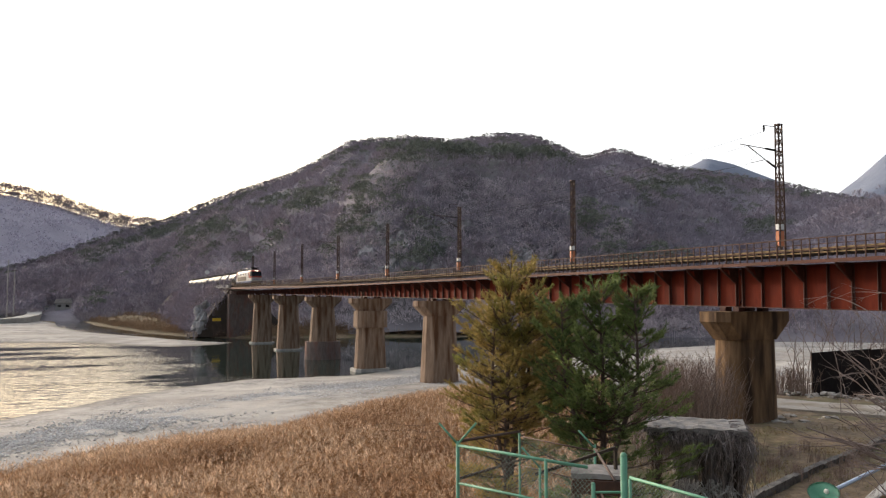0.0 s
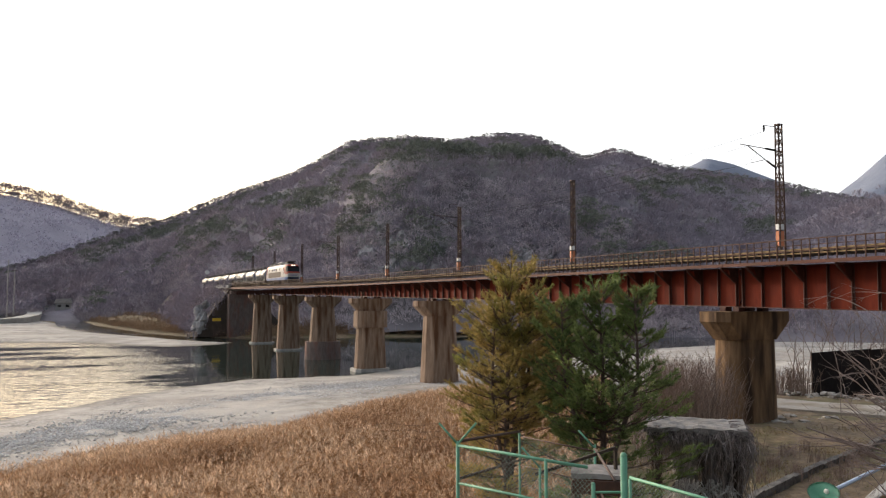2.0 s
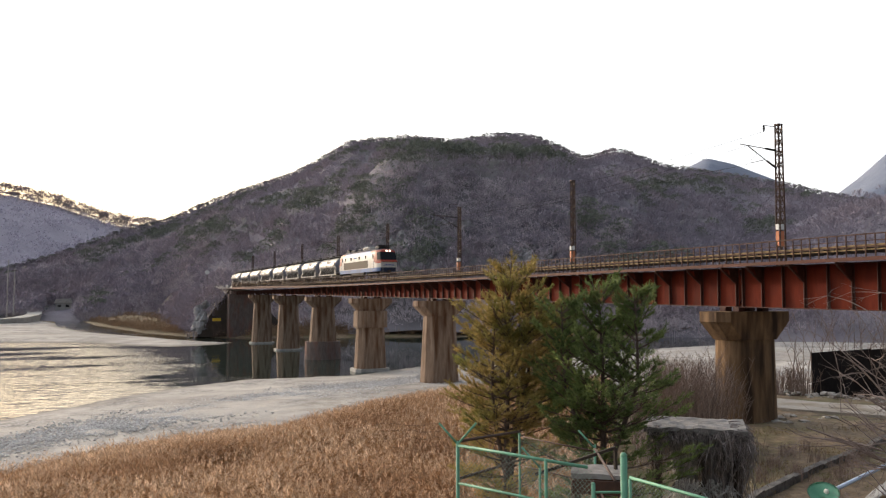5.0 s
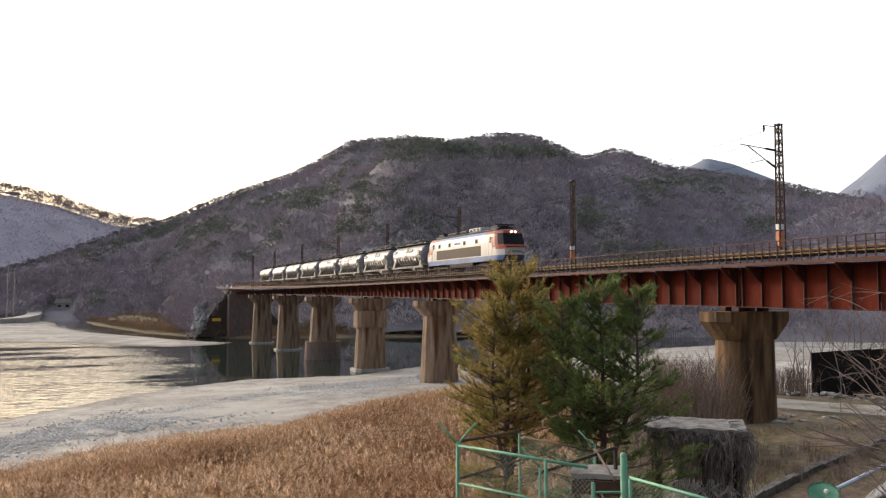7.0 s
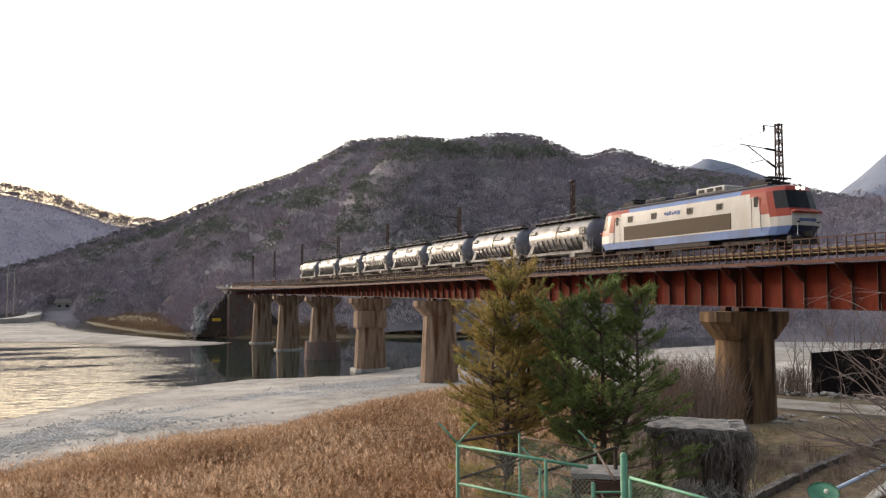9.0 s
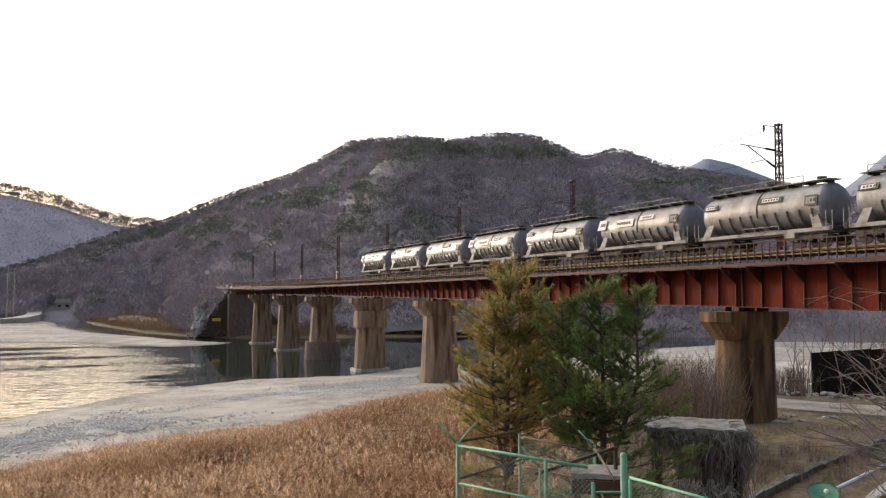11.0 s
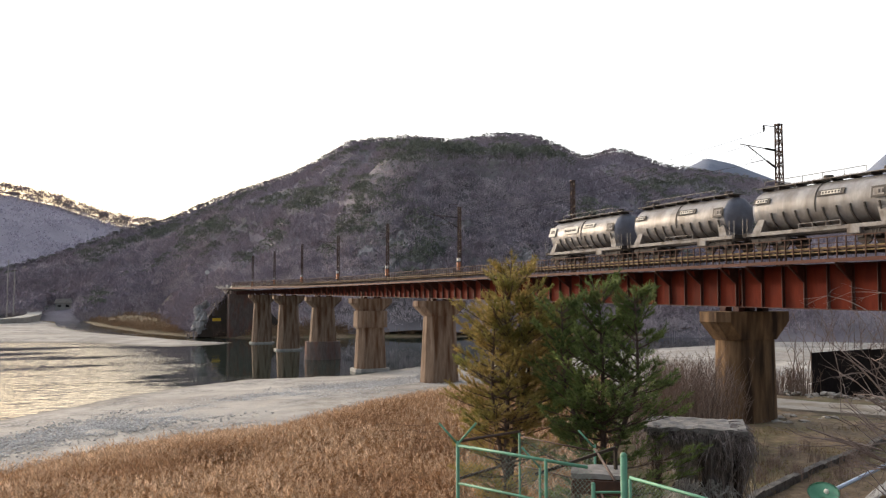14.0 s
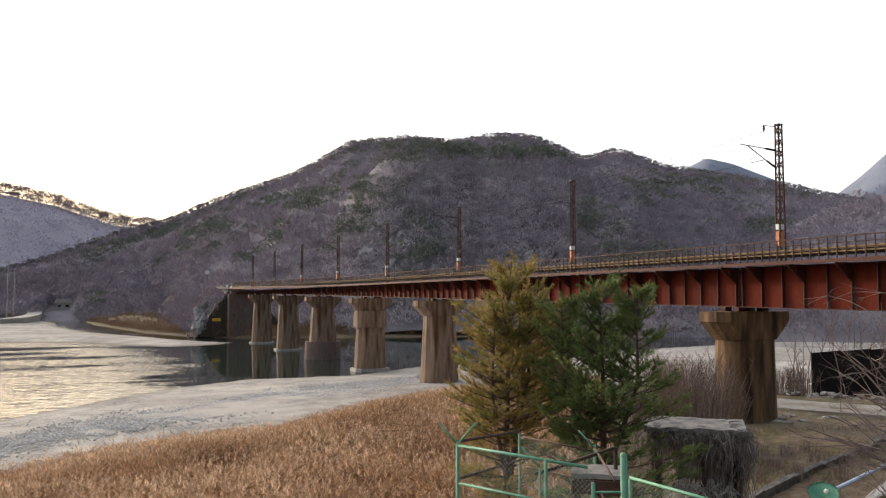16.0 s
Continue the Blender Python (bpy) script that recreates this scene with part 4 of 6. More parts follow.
def wheelset(parent, y):
    bm = bmesh.new()
    for sx in (-1, 1):
        bmesh.ops.create_cone(bm, cap_ends=True, segments=20, radius1=0.46, radius2=0.46, depth=0.11, matrix=pose(sx * 0.75, 0, 0, 0, 90, 0))
        for q in range(4):
            box(bm, (sx * 0.81, 0.24 * math.cos(q * 1.571), 0.24 * math.sin(q * 1.571)), (0.02, 0.1, 0.1))
    bar(bm, (-0.8, 0, 0), (0.8, 0, 0), 0.16, sides=8)
    ob = part("wheelset", bm, T["under"], parent)
    ob.location = (0, y, 0.46)
    return ob


def bogie(t, y, base, axles):
    bm = bmesh.new()
    for sx in (-1, 1):
        box(bm, (sx * 1.02, y, 0.62), (0.14, base + 0.9, 0.24), bevel=0.04)
        for i in range(axles):
            yy = y - base / 2 + base * i / (axles - 1)
            box(bm, (sx * 1.06, yy, 0.5), (0.2, 0.36, 0.34), bevel=0.04)
        for i in range(3):
            bar(bm, (sx * 1.04, y - 0.2 + 0.2 * i, 0.4), (sx * 1.04, y - 0.2 + 0.2 * i, 0.75), 0.14, sides=8)
    box(bm, (0, y, 0.7), (2.0, 0.5, 0.26), bevel=0.03)
    b = part("bogie", bm, T["under"], t)
    return [wheelset(b, y - base / 2 + base * i / (axles - 1)) for i in range(axles)]


def lathe(bm, ys, rs, zc, seg=36, squash=None):
    rings = []
    for y, r in zip(ys, rs):
        rings.append([bm.verts.new((r * math.sin(a), y, zc + r * math.cos(a))) for a in (2 * math.pi * i / seg for i in range(seg))])
    for a, b in zip(rings, rings[1:]):
        for i in range(seg):
            bm.faces.new((a[i], a[(i + 1) % seg], b[(i + 1) % seg], b[i]))
    return rings


def build_wagon(signs):
    t = thing("tank_wagon", "silver-grey cement tank wagon with ribbed sides and a roof walkway", "tank wagon", None, "tank wagons")
    zc, R, y0, y1 = 2.42, 1.27, 0.75, 10.45
    bm = bmesh.new()
    lathe(bm, [y0 + 0.5, y0 + 0.7, 3.4, 5.6, 7.8, y1 - 0.7, y1 - 0.5], [R * 0.985, R * 0.99, R * 1.005, R * 1.02, R * 1.005, R * 0.99, R * 0.985], zc)
    tank = part("tank", bm, T["tank"], t, smooth=True)
    for yy, sg in ((y0, -1), (y1, 1)):
        bm = bmesh.new()
        n = 7
        ys = [yy - sg * 0.5 + sg * 0.55 * math.sin(i / n * math.pi / 2) for i in range(n + 1)]
        rs = [R * 0.985 * math.cos(i / n * math.pi / 2 * 0.985) for i in range(n + 1)]
        rings = lathe(bm, ys, rs, zc)
        bm.faces.new(rings[-1])
        part("tank_end", bm, T["tank_end"], t, "blue-grey dished tank end", smooth=True)
    for i, y in enumerate((1.7, 2.55, 3.4, 4.25, 5.1, 6.1, 6.95, 7.8, 8.65)):
        bm = bmesh.new()
        for q in range(9):
            a0, a1 = radians(100 + q * 9), radians(100 + (q + 1) * 9)
            for sx in (-1, 1):
                bar(bm, (sx * (R + 0.05) * math.sin(a0), y, zc + (R + 0.05) * math.cos(a0)), (sx * (R + 0.05) * math.sin(a1), y, zc + (R + 0.05) * math.cos(a1)), 0.075)
        part("rib", bm, T["rib"], t)
    bm = bmesh.new()
    for q in range(24):
        a0, a1 = radians(-110 + q * 9.17), radians(-110 + (q + 1) * 9.17)
        bar(bm, ((R + 0.04) * math.sin(a0), 5.6, zc + (R + 0.04) * math.cos(a0)), ((R + 0.04) * math.sin(a1), 5.6, zc + (R + 0.04) * math.cos(a1)), 0.05)
    part("weld_band", bm, T["rib"], t)
    # roof walkway and its railing
    bm = bmesh.new()
    for i in range(3):
        box(bm, (-0.55 + i * 0.36, 5.6, zc + R + 0.15), (0.33, 9.4, 0.035))
    part("roof_walkway", bm, T["frame"], t)
    for i in range(8):
        bm = bmesh.new()
        box(bm, (-0.2, 1.4 + i * 1.2, zc + R + 0.05), (0.95, 0.06, 0.16))
        part("walkway_bracket", bm, T["under"], t)
    bm = bmesh.new()
    xr = 0.42
    for i in range(6):
        y = 3.6 + i * 1.4
        bar(bm, (xr, y, zc + R + 0.16), (xr, y, zc + R + 0.72), 0.045, sides=5)
    bar(bm, (xr, 3.6, zc + R + 0.72), (xr, 10.6, zc + R + 0.72), 0.05, sides=5)
    bar(bm, (xr, 3.6, zc + R + 0.4), (xr, 10.6, zc + R + 0.4), 0.025, sides=5)
    part("roof_railing", bm, T["frame"], t)
    for y in (1.9, 5.6, 9.0):
        bm = bmesh.new()
        bmesh.ops.create_cone(bm, cap_ends=True, segments=14, radius1=0.28, radius2=0.26, depth=0.24, matrix=pose(-0.1, y, zc + R + 0.28))
        part("hatch", bm, T["under"], t)
    # underframe, saddles, steps
    for sx in (-1, 1):
        bm = bmesh.new()
        box(bm, (sx * 1.18, 5.6, 1.0), (0.12, 10.2, 0.22), bevel=0.02)
        part("sole_bar", bm, T["frame"], t)
        for y, sg in ((1.35, 1), (9.85, -1)):
            bm = bmesh.new()
            v = [bm.verts.new(p) for p in ((sx * 1.26, y - 0.32, 1.1), (sx * 1.26, y + 0.32, 1.1), (sx * 1.12, y + sg * 0.35 + 0.24, 1.95), (sx * 1.12, y + sg * 0.35 - 0.24, 1.95),
                                           (sx * 0.5, y - 0.32, 1.1), (sx * 0.5, y + 0.32, 1.1), (sx * 0.5, y + sg * 0.35 + 0.24, 1.95), (sx * 0.5, y + sg * 0.35 - 0.24, 1.95))]
            for q in ((0, 1, 2, 3), (7, 6, 5, 4), (0, 4, 5, 1), (3, 2, 6, 7), (0, 3, 7, 4), (1, 5, 6, 2)):
                bm.faces.new([v[i] for i in q])
            bmesh.ops.recalc_face_normals(bm, faces=bm.faces)
            part("saddle", bm, T["frame"], t)
        bm = bmesh.new()
        for z in (1.12, 1.38):
            bar(bm, (sx * 1.3, 4.0, z), (sx * 1.3, 6.7, z), 0.05, sides=6)
        for y in (4.0, 4.9, 5.8, 6.7):
            bar(bm, (sx * 1.3, y, 1.1), (sx * 1.3, y, 1.38), 0.05, sides=6)
        box(bm, (sx * 1.05, 3.3, 0.75), (0.4, 0.8, 0.35), bevel=0.04)
        part("pipework", bm, T["frame"], t)
        for y in (0.35, 0.75, 10.5, 10.85):
            bm = bmesh.new()
            bar(bm, (sx * 1.3, y, 0.95), (sx * 1.3, y, 2.0), 0.05, sides=5)
            part("end_post", bm, T["frame"], t)
    bm = bmesh.new()
    box(bm, (0, 5.6, 0.98), (0.5, 10.4, 0.3), bevel=0.03)
    for y in (0.45, 10.75):
        box(bm, (0, y, 1.0), (2.6, 0.25, 0.28), bevel=0.03)
    part("centre_sill", bm, T["under"], t)
    for y in (0.05, 11.15):
        bm = bmesh.new()
        box(bm, (0, y, 0.9), (0.26, 0.5, 0.28), bevel=0.03)
        part("coupler", bm, T["under"], t)
    # plates on the side facing the river bank: angle round the tank, width, height
    def plate(y, ang, w, h, border):
        a = radians(ang)
        mm = Matrix.Translation((-(R + 0.06) * math.sin(a), y, zc + (R + 0.06) * math.cos(a))) @ Matrix.Rotation(-(a - math.pi / 2) , 4, "Y")
        bm = bmesh.new()
        box(bm, (0, 0, 0), (0.03, w, h), mm)
        p = part("plate", bm, T["sign"] if not border else T["rib"], t)
        bm = bmesh.new()
        if border:
            box(bm, (-0.02, 0, 0), (0.02, w * 0.72, h * 0.62), mm)
            part("plate_face", bm, T["frame"] if border == 2 else T["sign"], p)
        for i in range(max(1, int(w / 0.22)) - 1):
            bm = bmesh.new()
            box(bm, (-0.034, -w * 0.3 + i * 0.2, 0), (0.012, 0.11, h * 0.32), mm)
            part("plate_mark", bm, T["mark_dark"], p)
    if signs:
        plate(9.75, 72, 0.95, 0.8, 0)
        plate(7.0, 74, 2.0, 0.6, 0)
        plate(4.6, 64, 1.5, 0.34, 0)
    else:
        plate(9.4, 66, 1.2, 0.36, 1)
        plate(4.6, 66, 1.7, 0.36, 1)
    plate(1.7, 80, 0.85, 0.62, 2)
    bogie(t, 2.1, 1.7, 2)
    bogie(t, 9.1, 1.7, 2)
    return t


loco = build_loco()
bogie(loco, 3.6, 2.9, 2)
bogie(loco, 14.5, 2.9, 2)
wagon_a, wagon_b = build_wagon(False), build_wagon(True)
wagons = [wagon_a, copy_thing(wagon_a, ident()), wagon_b, copy_thing(wagon_a, ident()), copy_thing(wagon_b, ident()), copy_thing(wagon_a, ident()), copy_thing(wagon_a, ident()), copy_thing(wagon_b, ident())]
# ---- river side and foreground ----
def at(az, r):
    x, y = r * math.sin(radians(az)), r * math.cos(radians(az))
    return Vector((x, y, float(ground_z([(x, y)])[0])))


def gz(x, y):
    return float(ground_z([(x, y)])[0])


M_reed = mat("reed_straw", (0.25, 0.135, 0.066), (0.48, 0.30, 0.165), 0.5, 0.9, 0, c3=(0.22, 0.11, 0.055), scale3=0.16, mix3=0.75, rand=0.4, island=True)
M_plume = mat("reed_plume", (0.38, 0.24, 0.14), (0.80, 0.61, 0.44), 0.9, 0.95, 0, c3=(0.34, 0.19, 0.10), scale3=0.16, mix3=0.8, rand=0.45, island=True)
M_turf = mat("turf_straw", (0.15, 0.115, 0.06), (0.30, 0.21, 0.12), 0.5, 0.95, 0, c3=(0.12, 0.13, 0.05), scale3=0.2, mix3=0.8, rand=0.3, island=True)
leafy(M_plume, 0.35)
M_needle_a = mat("pine_needles_yellowing", (0.34, 0.245, 0.085), (0.50, 0.365, 0.14), 1.2, 0.7, 0, c3=(0.19, 0.21, 0.06), scale3=0.8, mix3=0.9, rand=0.35, island=True)
M_needle_b = mat("pine_needles_green", (0.13, 0.18, 0.06), (0.25, 0.295, 0.105), 1.2, 0.65, 0, c3=(0.075, 0.115, 0.045), scale3=0.9, mix3=0.8, rand=0.4, island=True)
leafy(M_reed, 0.18)
for _m in (M_needle_a, M_needle_b):
    leafy(_m)
M_bark = mat("bark", (0.075, 0.055, 0.045), (0.15, 0.11, 0.09), 9, 0.95, 0.5)
M_twig = mat("twig_bark", (0.16, 0.125, 0.115), (0.26, 0.21, 0.19), 6, 0.9, 0.1)
M_shrub = mat("shrub_twigs", (0.20, 0.145, 0.115), (0.30, 0.22, 0.18), 2, 0.95, 0, rand=0.3, island=True)
M_green = mat("fence_paint", (0.10, 0.27, 0.175), (0.15, 0.36, 0.24), 5, 0.5, 0.05, c3=(0.07, 0.17, 0.11), scale3=2, mix3=0.5)
M_wiremesh = mat("wire_mesh", (0.16, 0.22, 0.18), (0.24, 0.30, 0.25), 5, 0.5, 0)
M_rock = mat("cliff_rock", (0.20, 0.195, 0.205), (0.47, 0.46, 0.46), 0.45, 0.95, 0.8, c3=(0.09, 0.085, 0.08), scale3=0.16, mix3=0.85, stretch=(1.0, 1.0, 0.4))
M_stone = mat("rubble_stone", (0.22, 0.20, 0.18), (0.4, 0.37, 0.33), 2.5, 0.95, 0.5, rand=0.3)
M_tarp = mat("dark_screen", (0.016, 0.013, 0.014), (0.03, 0.026, 0.027), 1.5, 0.85, 0.3, c3=(0.045, 0.037, 0.036), scale3=0.5)


def blades(P, h, w, lean, n_leaf, plume):
    """Reeds: a stalk, leaves and a plume each, as thin triangles, at the points P."""
    n = len(P)
    h = h * rng.uniform(0.6, 1.2, n)
    az = rng.uniform(0, 2 * np.pi, n)
    ln = rng.uniform(0, lean, n)
    top = P + np.stack([np.cos(az) * ln * h, np.sin(az) * ln * h, h], 1)
    out = []
    sa = rng.uniform(0, 2 * np.pi, n)
    side = np.stack([np.cos(sa), np.sin(sa), np.zeros(n)], 1)
    out.append(np.stack([P - side * w * 0.6, P + side * w * 0.6, top], 1))
    for _ in range(n_leaf):
        f = rng.uniform(0.25, 0.85, n)[:, None]
        a = P + (top - P) * f
        la = rng.uniform(0, 2 * np.pi, n)
        L = (h * rng.uniform(0.22, 0.42, n))[:, None]
        d = np.stack([np.cos(la), np.sin(la), rng.uniform(0.1, 1.1, n)], 1)
        up = np.array([0, 0, 1.0]) * w * 1.3
        out.append(np.stack([a - up, a + up, a + d * L], 1))
    tips = []
    for _ in range(plume):
        pa = rng.uniform(0, 2 * np.pi, n)
        d = np.stack([np.cos(pa) * 0.5, np.sin(pa) * 0.5, rng.uniform(-0.2, 0.9, n)], 1) * (h * 0.13)[:, None]
        s = np.stack([-np.sin(pa), np.cos(pa), np.zeros(n)], 1) * w * 1.6
        b = top - (top - P) * rng.uniform(0, 0.14, n)[:, None]
        tips.append(np.stack([b - s, b + s, b + d], 1))
    V = np.stack(out, 1).reshape(-1, 3)
    T_ = np.stack(tips, 1).reshape(-1, 3) if tips else np.zeros((0, 3))
    return V, np.arange(len(V)).reshape(-1, 3), T_, np.arange(len(T_)).reshape(-1, 3)


def reed_points(n, az0, az1, r0, fr):
    az = rng.uniform(az0, az1, n)
    edge = np.interp(az, EDGE_AZ, EDGE_R) * fr
    r = np.sqrt(rng.uniform(r0 ** 2 / edge ** 2, 1, n)) * edge
    r += rng.normal(0, 0.8, n)
    x, y = r * np.sin(np.radians(az)), r * np.cos(np.radians(az))
    return np.stack([x, y, ground_z(np.stack([x, y], 1)) - 0.05], 1)


P = reed_points(74000, -12, 37, 21, 1.0)
thin = np.array([fbm(p[0] * 0.3, p[1] * 0.3, 7.0) for p in P])
P = P[thin > -0.5 + rng.normal(0, 0.2, len(P))]
V, F, V2, F2 = blades(P, 1.5, 0.015, 0.24, 3, 5)
fast("reed_bed", V, F, M_reed, "stuff", "dense dry russet reeds on the river bank", "reeds")
fast("reed_plumes", V2, F2, M_plume, "stuff", "pale straw plumes of the dry reeds", "reeds")
P = reed_points(7000, 36, 58, 26, 0.62)
thin = np.array([fbm(p[0] * 0.25, p[1] * 0.25, 2.0) for p in P])
V, F, _, _ = blades(P[thin > 0.05], 0.3, 0.014, 0.8, 3, 0)
fast("dry_grass", V, F, M_turf, "stuff", "thin dry grass on the terrace", "grass")
k = rng.uniform(0, 1, 9000)
E_ = np.array([(1.8, 377.2), (10, 290), (18.2, 240), (30, 205), (38.3, 197), (61, 191), (74, 186.3), (98, 178), (112, 167), (150, 150), (183, 134)])
kk = k * (len(E_) - 1.001)
i0 = kk.astype(int)
Q = E_[i0] + (E_[i0 + 1] - E_[i0]) * (kk - i0)[:, None] + rng.normal(0, 2.0, (9000, 2)) + np.array([2.0, 5.5])
P = np.concatenate([Q, (ground_z(Q) - 0.05)[:, None]], 1)
P = P[P[:, 2] > 0.15]
kk = rng.uniform(0, 4.6, 9000)
i0 = kk.astype(int)
Q = E_[i0] + (E_[i0 + 1] - E_[i0]) * (kk - i0)[:, None] + rng.uniform(0.5, 34, 9000)[:, None] * np.array([0.95, 0.28])
Q = Q[np.array([fbm(q[0] * 0.12, q[1] * 0.12, 4.0) for q in Q]) > -0.25]
P = np.concatenate([P, np.concatenate([Q, (ground_z(Q) - 0.05)[:, None]], 1)])
V, F, V2, F2 = blades(P, 1.6, 0.045, 0.4, 3, 3)
fast("bank_reeds", np.concatenate([V, V2]), np.concatenate([F, F2 + len(V)]), mat("bank_reed_straw", (0.20, 0.135, 0.085), (0.36, 0.235, 0.14), 0.12, 0.95, 0, rand=0.25, island=True), "stuff", "dry reeds along the far bank", "reeds")


# ---- pines by the fence ----
def limb(V, F, pts, r0, r1, sides=5):
    base = len(V)
    n = len(pts)
    for i, p in enumerate(pts):
        d = (pts[min(i + 1, n - 1)] - pts[max(i - 1, 0)]).normalized()
        a = d.cross(Vector((0.3, 0.9, 0.2))).normalized()
        b = d.cross(a)
        r = r0 + (r1 - r0) * i / (n - 1)
        for s in range(sides):
            q = 2 * math.pi * s / sides
            V.append(tuple(p + a * r * math.cos(q) + b * r * math.sin(q)))
    for i in range(n - 1):
        for s in range(sides):
            t = (s + 1) % sides
            F.append((base + i * sides + s, base + i * sides + t, base + (i + 1) * sides + t))
            F.append((base + i * sides + s, base + (i + 1) * sides + t, base + (i + 1) * sides + s))


def pine(x, y, leaders, spread, low, needles, seed, label, few=4, many=6):
    rnd = random.Random(seed)
    z0 = gz(x, y) - 0.1
    t = thing("pine_tree", label, "tree", pose(x, y, z0))
    TV, TF, BV, BF, NV = [], [], [], [], []
    for dx, dy, h, share in leaders:
        start = 0.0 if (dx, dy) == (0, 0) else h * 0.28
        pts = [Vector((dx * min(1, s * 1.8) * (1 if start else 0) + 0.06 * math.sin(5 * s + seed), dy * min(1, s * 1.8), start + (h - start) * s)) for s in [i / 9 for i in range(10)]]
        limb(TV, TF, pts, 0.12 * share, 0.012, 7)
        levels = int(30 * share)
        for lv in range(levels):
            s = low + (0.985 - low) * lv / levels
            z = start + (h - start) * s
            if start and s < 0.25:
                continue
            o = pts[min(9, int(s * 9))].copy()
            o.z = z
            prof = spread * share * (1.06 - s) ** 0.62 * (0.55 + 0.45 * min(1, (s - low + 0.08) / 0.25))
            for b in range(rnd.randint(few, many)):
                az = rnd.uniform(0, 2 * math.pi)
                L = prof * rnd.uniform(0.4, 1.3)
                up = 0.12 + 0.75 * s + rnd.uniform(-0.15, 0.15)
                d = Vector((math.cos(az), math.sin(az), up * 0.5))
                bp = [o + d * L * q + Vector((0, 0, up * 0.42 * L * q * q)) for q in (0, 0.35, 0.7, 1.0)]
                limb(BV, BF, bp, 0.022 * share + 0.004, 0.005, 4)
                shoots = int(5 + L * 7)
                for q in range(shoots):
                    f = 0.30 + 0.72 * (q + rnd.random()) / shoots
                    r = o + d * L * f + Vector((0, 0, up * 0.42 * L * f * f))
                    sg = (-1 if q % 2 else 1) * rnd.uniform(0.3, 1.0) * (0.15 if q == shoots - 1 else 1)
                    tip = Vector((math.cos(az) * 0.8 - math.sin(az) * sg, math.sin(az) * 0.8 + math.cos(az) * sg, 0.35 + 0.7 * s + rnd.gauss(0, 0.2))).normalized()
                    reach = L * rnd.uniform(0.10, 0.30) * (1.25 - f)
                    c = r + tip * reach
                    if reach > 0.06:
                        limb(BV, BF, [r, c], 0.007, 0.004, 3)
                    e = c + tip * 0.15 * rnd.uniform(0.9, 2.0)
                    NV.append((c, e))
    raw("trunk", TV, TF, M_bark, parent=t, smooth=True)
    ob = raw("branch", BV, BF, M_bark, parent=t)
    ob["kind"] = "stuff"
    C = np.array([tuple(c) for c, _ in NV])
    E = np.array([tuple(e) for _, e in NV])
    g = np.random.default_rng(seed)
    m = 34
    f = g.uniform(0, 1, (len(C), m, 1))
    base = C[:, None] + (E - C)[:, None] * f
    ax = (E - C)[:, None] / np.linalg.norm(E - C, axis=1)[:, None, None]
    d = g.normal(size=(len(C), m, 3)) * 0.5 + ax * 0.95
    d /= np.linalg.norm(d, axis=2)[:, :, None]
    L = g.uniform(0.08, 0.15, (len(C), m, 1))
    sd = np.cross(d, g.normal(size=d.shape))
    sd /= np.linalg.norm(sd, axis=2)[:, :, None]
    W = 0.0095
    V = np.stack([base - sd * W, base + sd * W, base + d * L], 2).reshape(-1, 3)
    ob = fast("needles", V, np.arange(len(V)).reshape(-1, 3), needles, "stuff", parent=t)
    return t


pine(10.47, 18.2, [(0, 0, 7.6, 1.0), (0.55, -0.15, 6.9, 0.7), (-0.3, 0.3, 6.4, 0.6)], 2.25, 0.2, M_needle_a, 3, "young pine with yellowing brown-green needles behind the fence", 3, 5)
pine(11.85, 16.05, [(0, 0, 6.95, 1.0), (-0.75, 0.55, 6.5, 0.65), (0.6, -0.6, 6.75, 0.7)], 2.25, 0.18, M_needle_b, 5, "bushy dark green pine behind the fence", 2, 5)


# ---- bare shrubs and saplings ----
def shrub(name, pts, h, w, n, seed, label, spread=0.35, material=None):
    """Many thin upright stems with forks, joined as one bush."""
    g = random.Random(seed)
    V, F = [], []
    for _ in range(n):
        px, py = g.choice(pts)
        px += g.gauss(0, spread)
        py += g.gauss(0, spread)
        z = gz(px, py) - 0.05
        H = h * g.uniform(0.55, 1.1)
        a = g.uniform(0, 6.283)
        ln = g.uniform(0.05, 0.4)
        p0 = Vector((px, py, z))
        p1 = p0 + Vector((math.cos(a) * ln * H * 0.4, math.sin(a) * ln * H * 0.4, H * 0.55))
        p2 = p0 + Vector((math.cos(a) * ln * H, math.sin(a) * ln * H, H))
        limb(V, F, [p0, p1, p2], w, w * 0.3, 3)
        for _ in range(5):
            s = g.uniform(0.3, 0.95)
            b = p0.lerp(p1, s * 1.8) if s < 0.55 else p1.lerp(p2, (s - 0.55) / 0.45)
            aa = g.uniform(0, 6.283)
            d = Vector((math.cos(aa), math.sin(aa), g.uniform(0.5, 1.6))) * H * g.uniform(0.08, 0.2)
            limb(V, F, [b, b + d], w * 0.5, w * 0.25, 3)
    return raw(name, V, F, material or M_shrub, label=label, category="shrub")


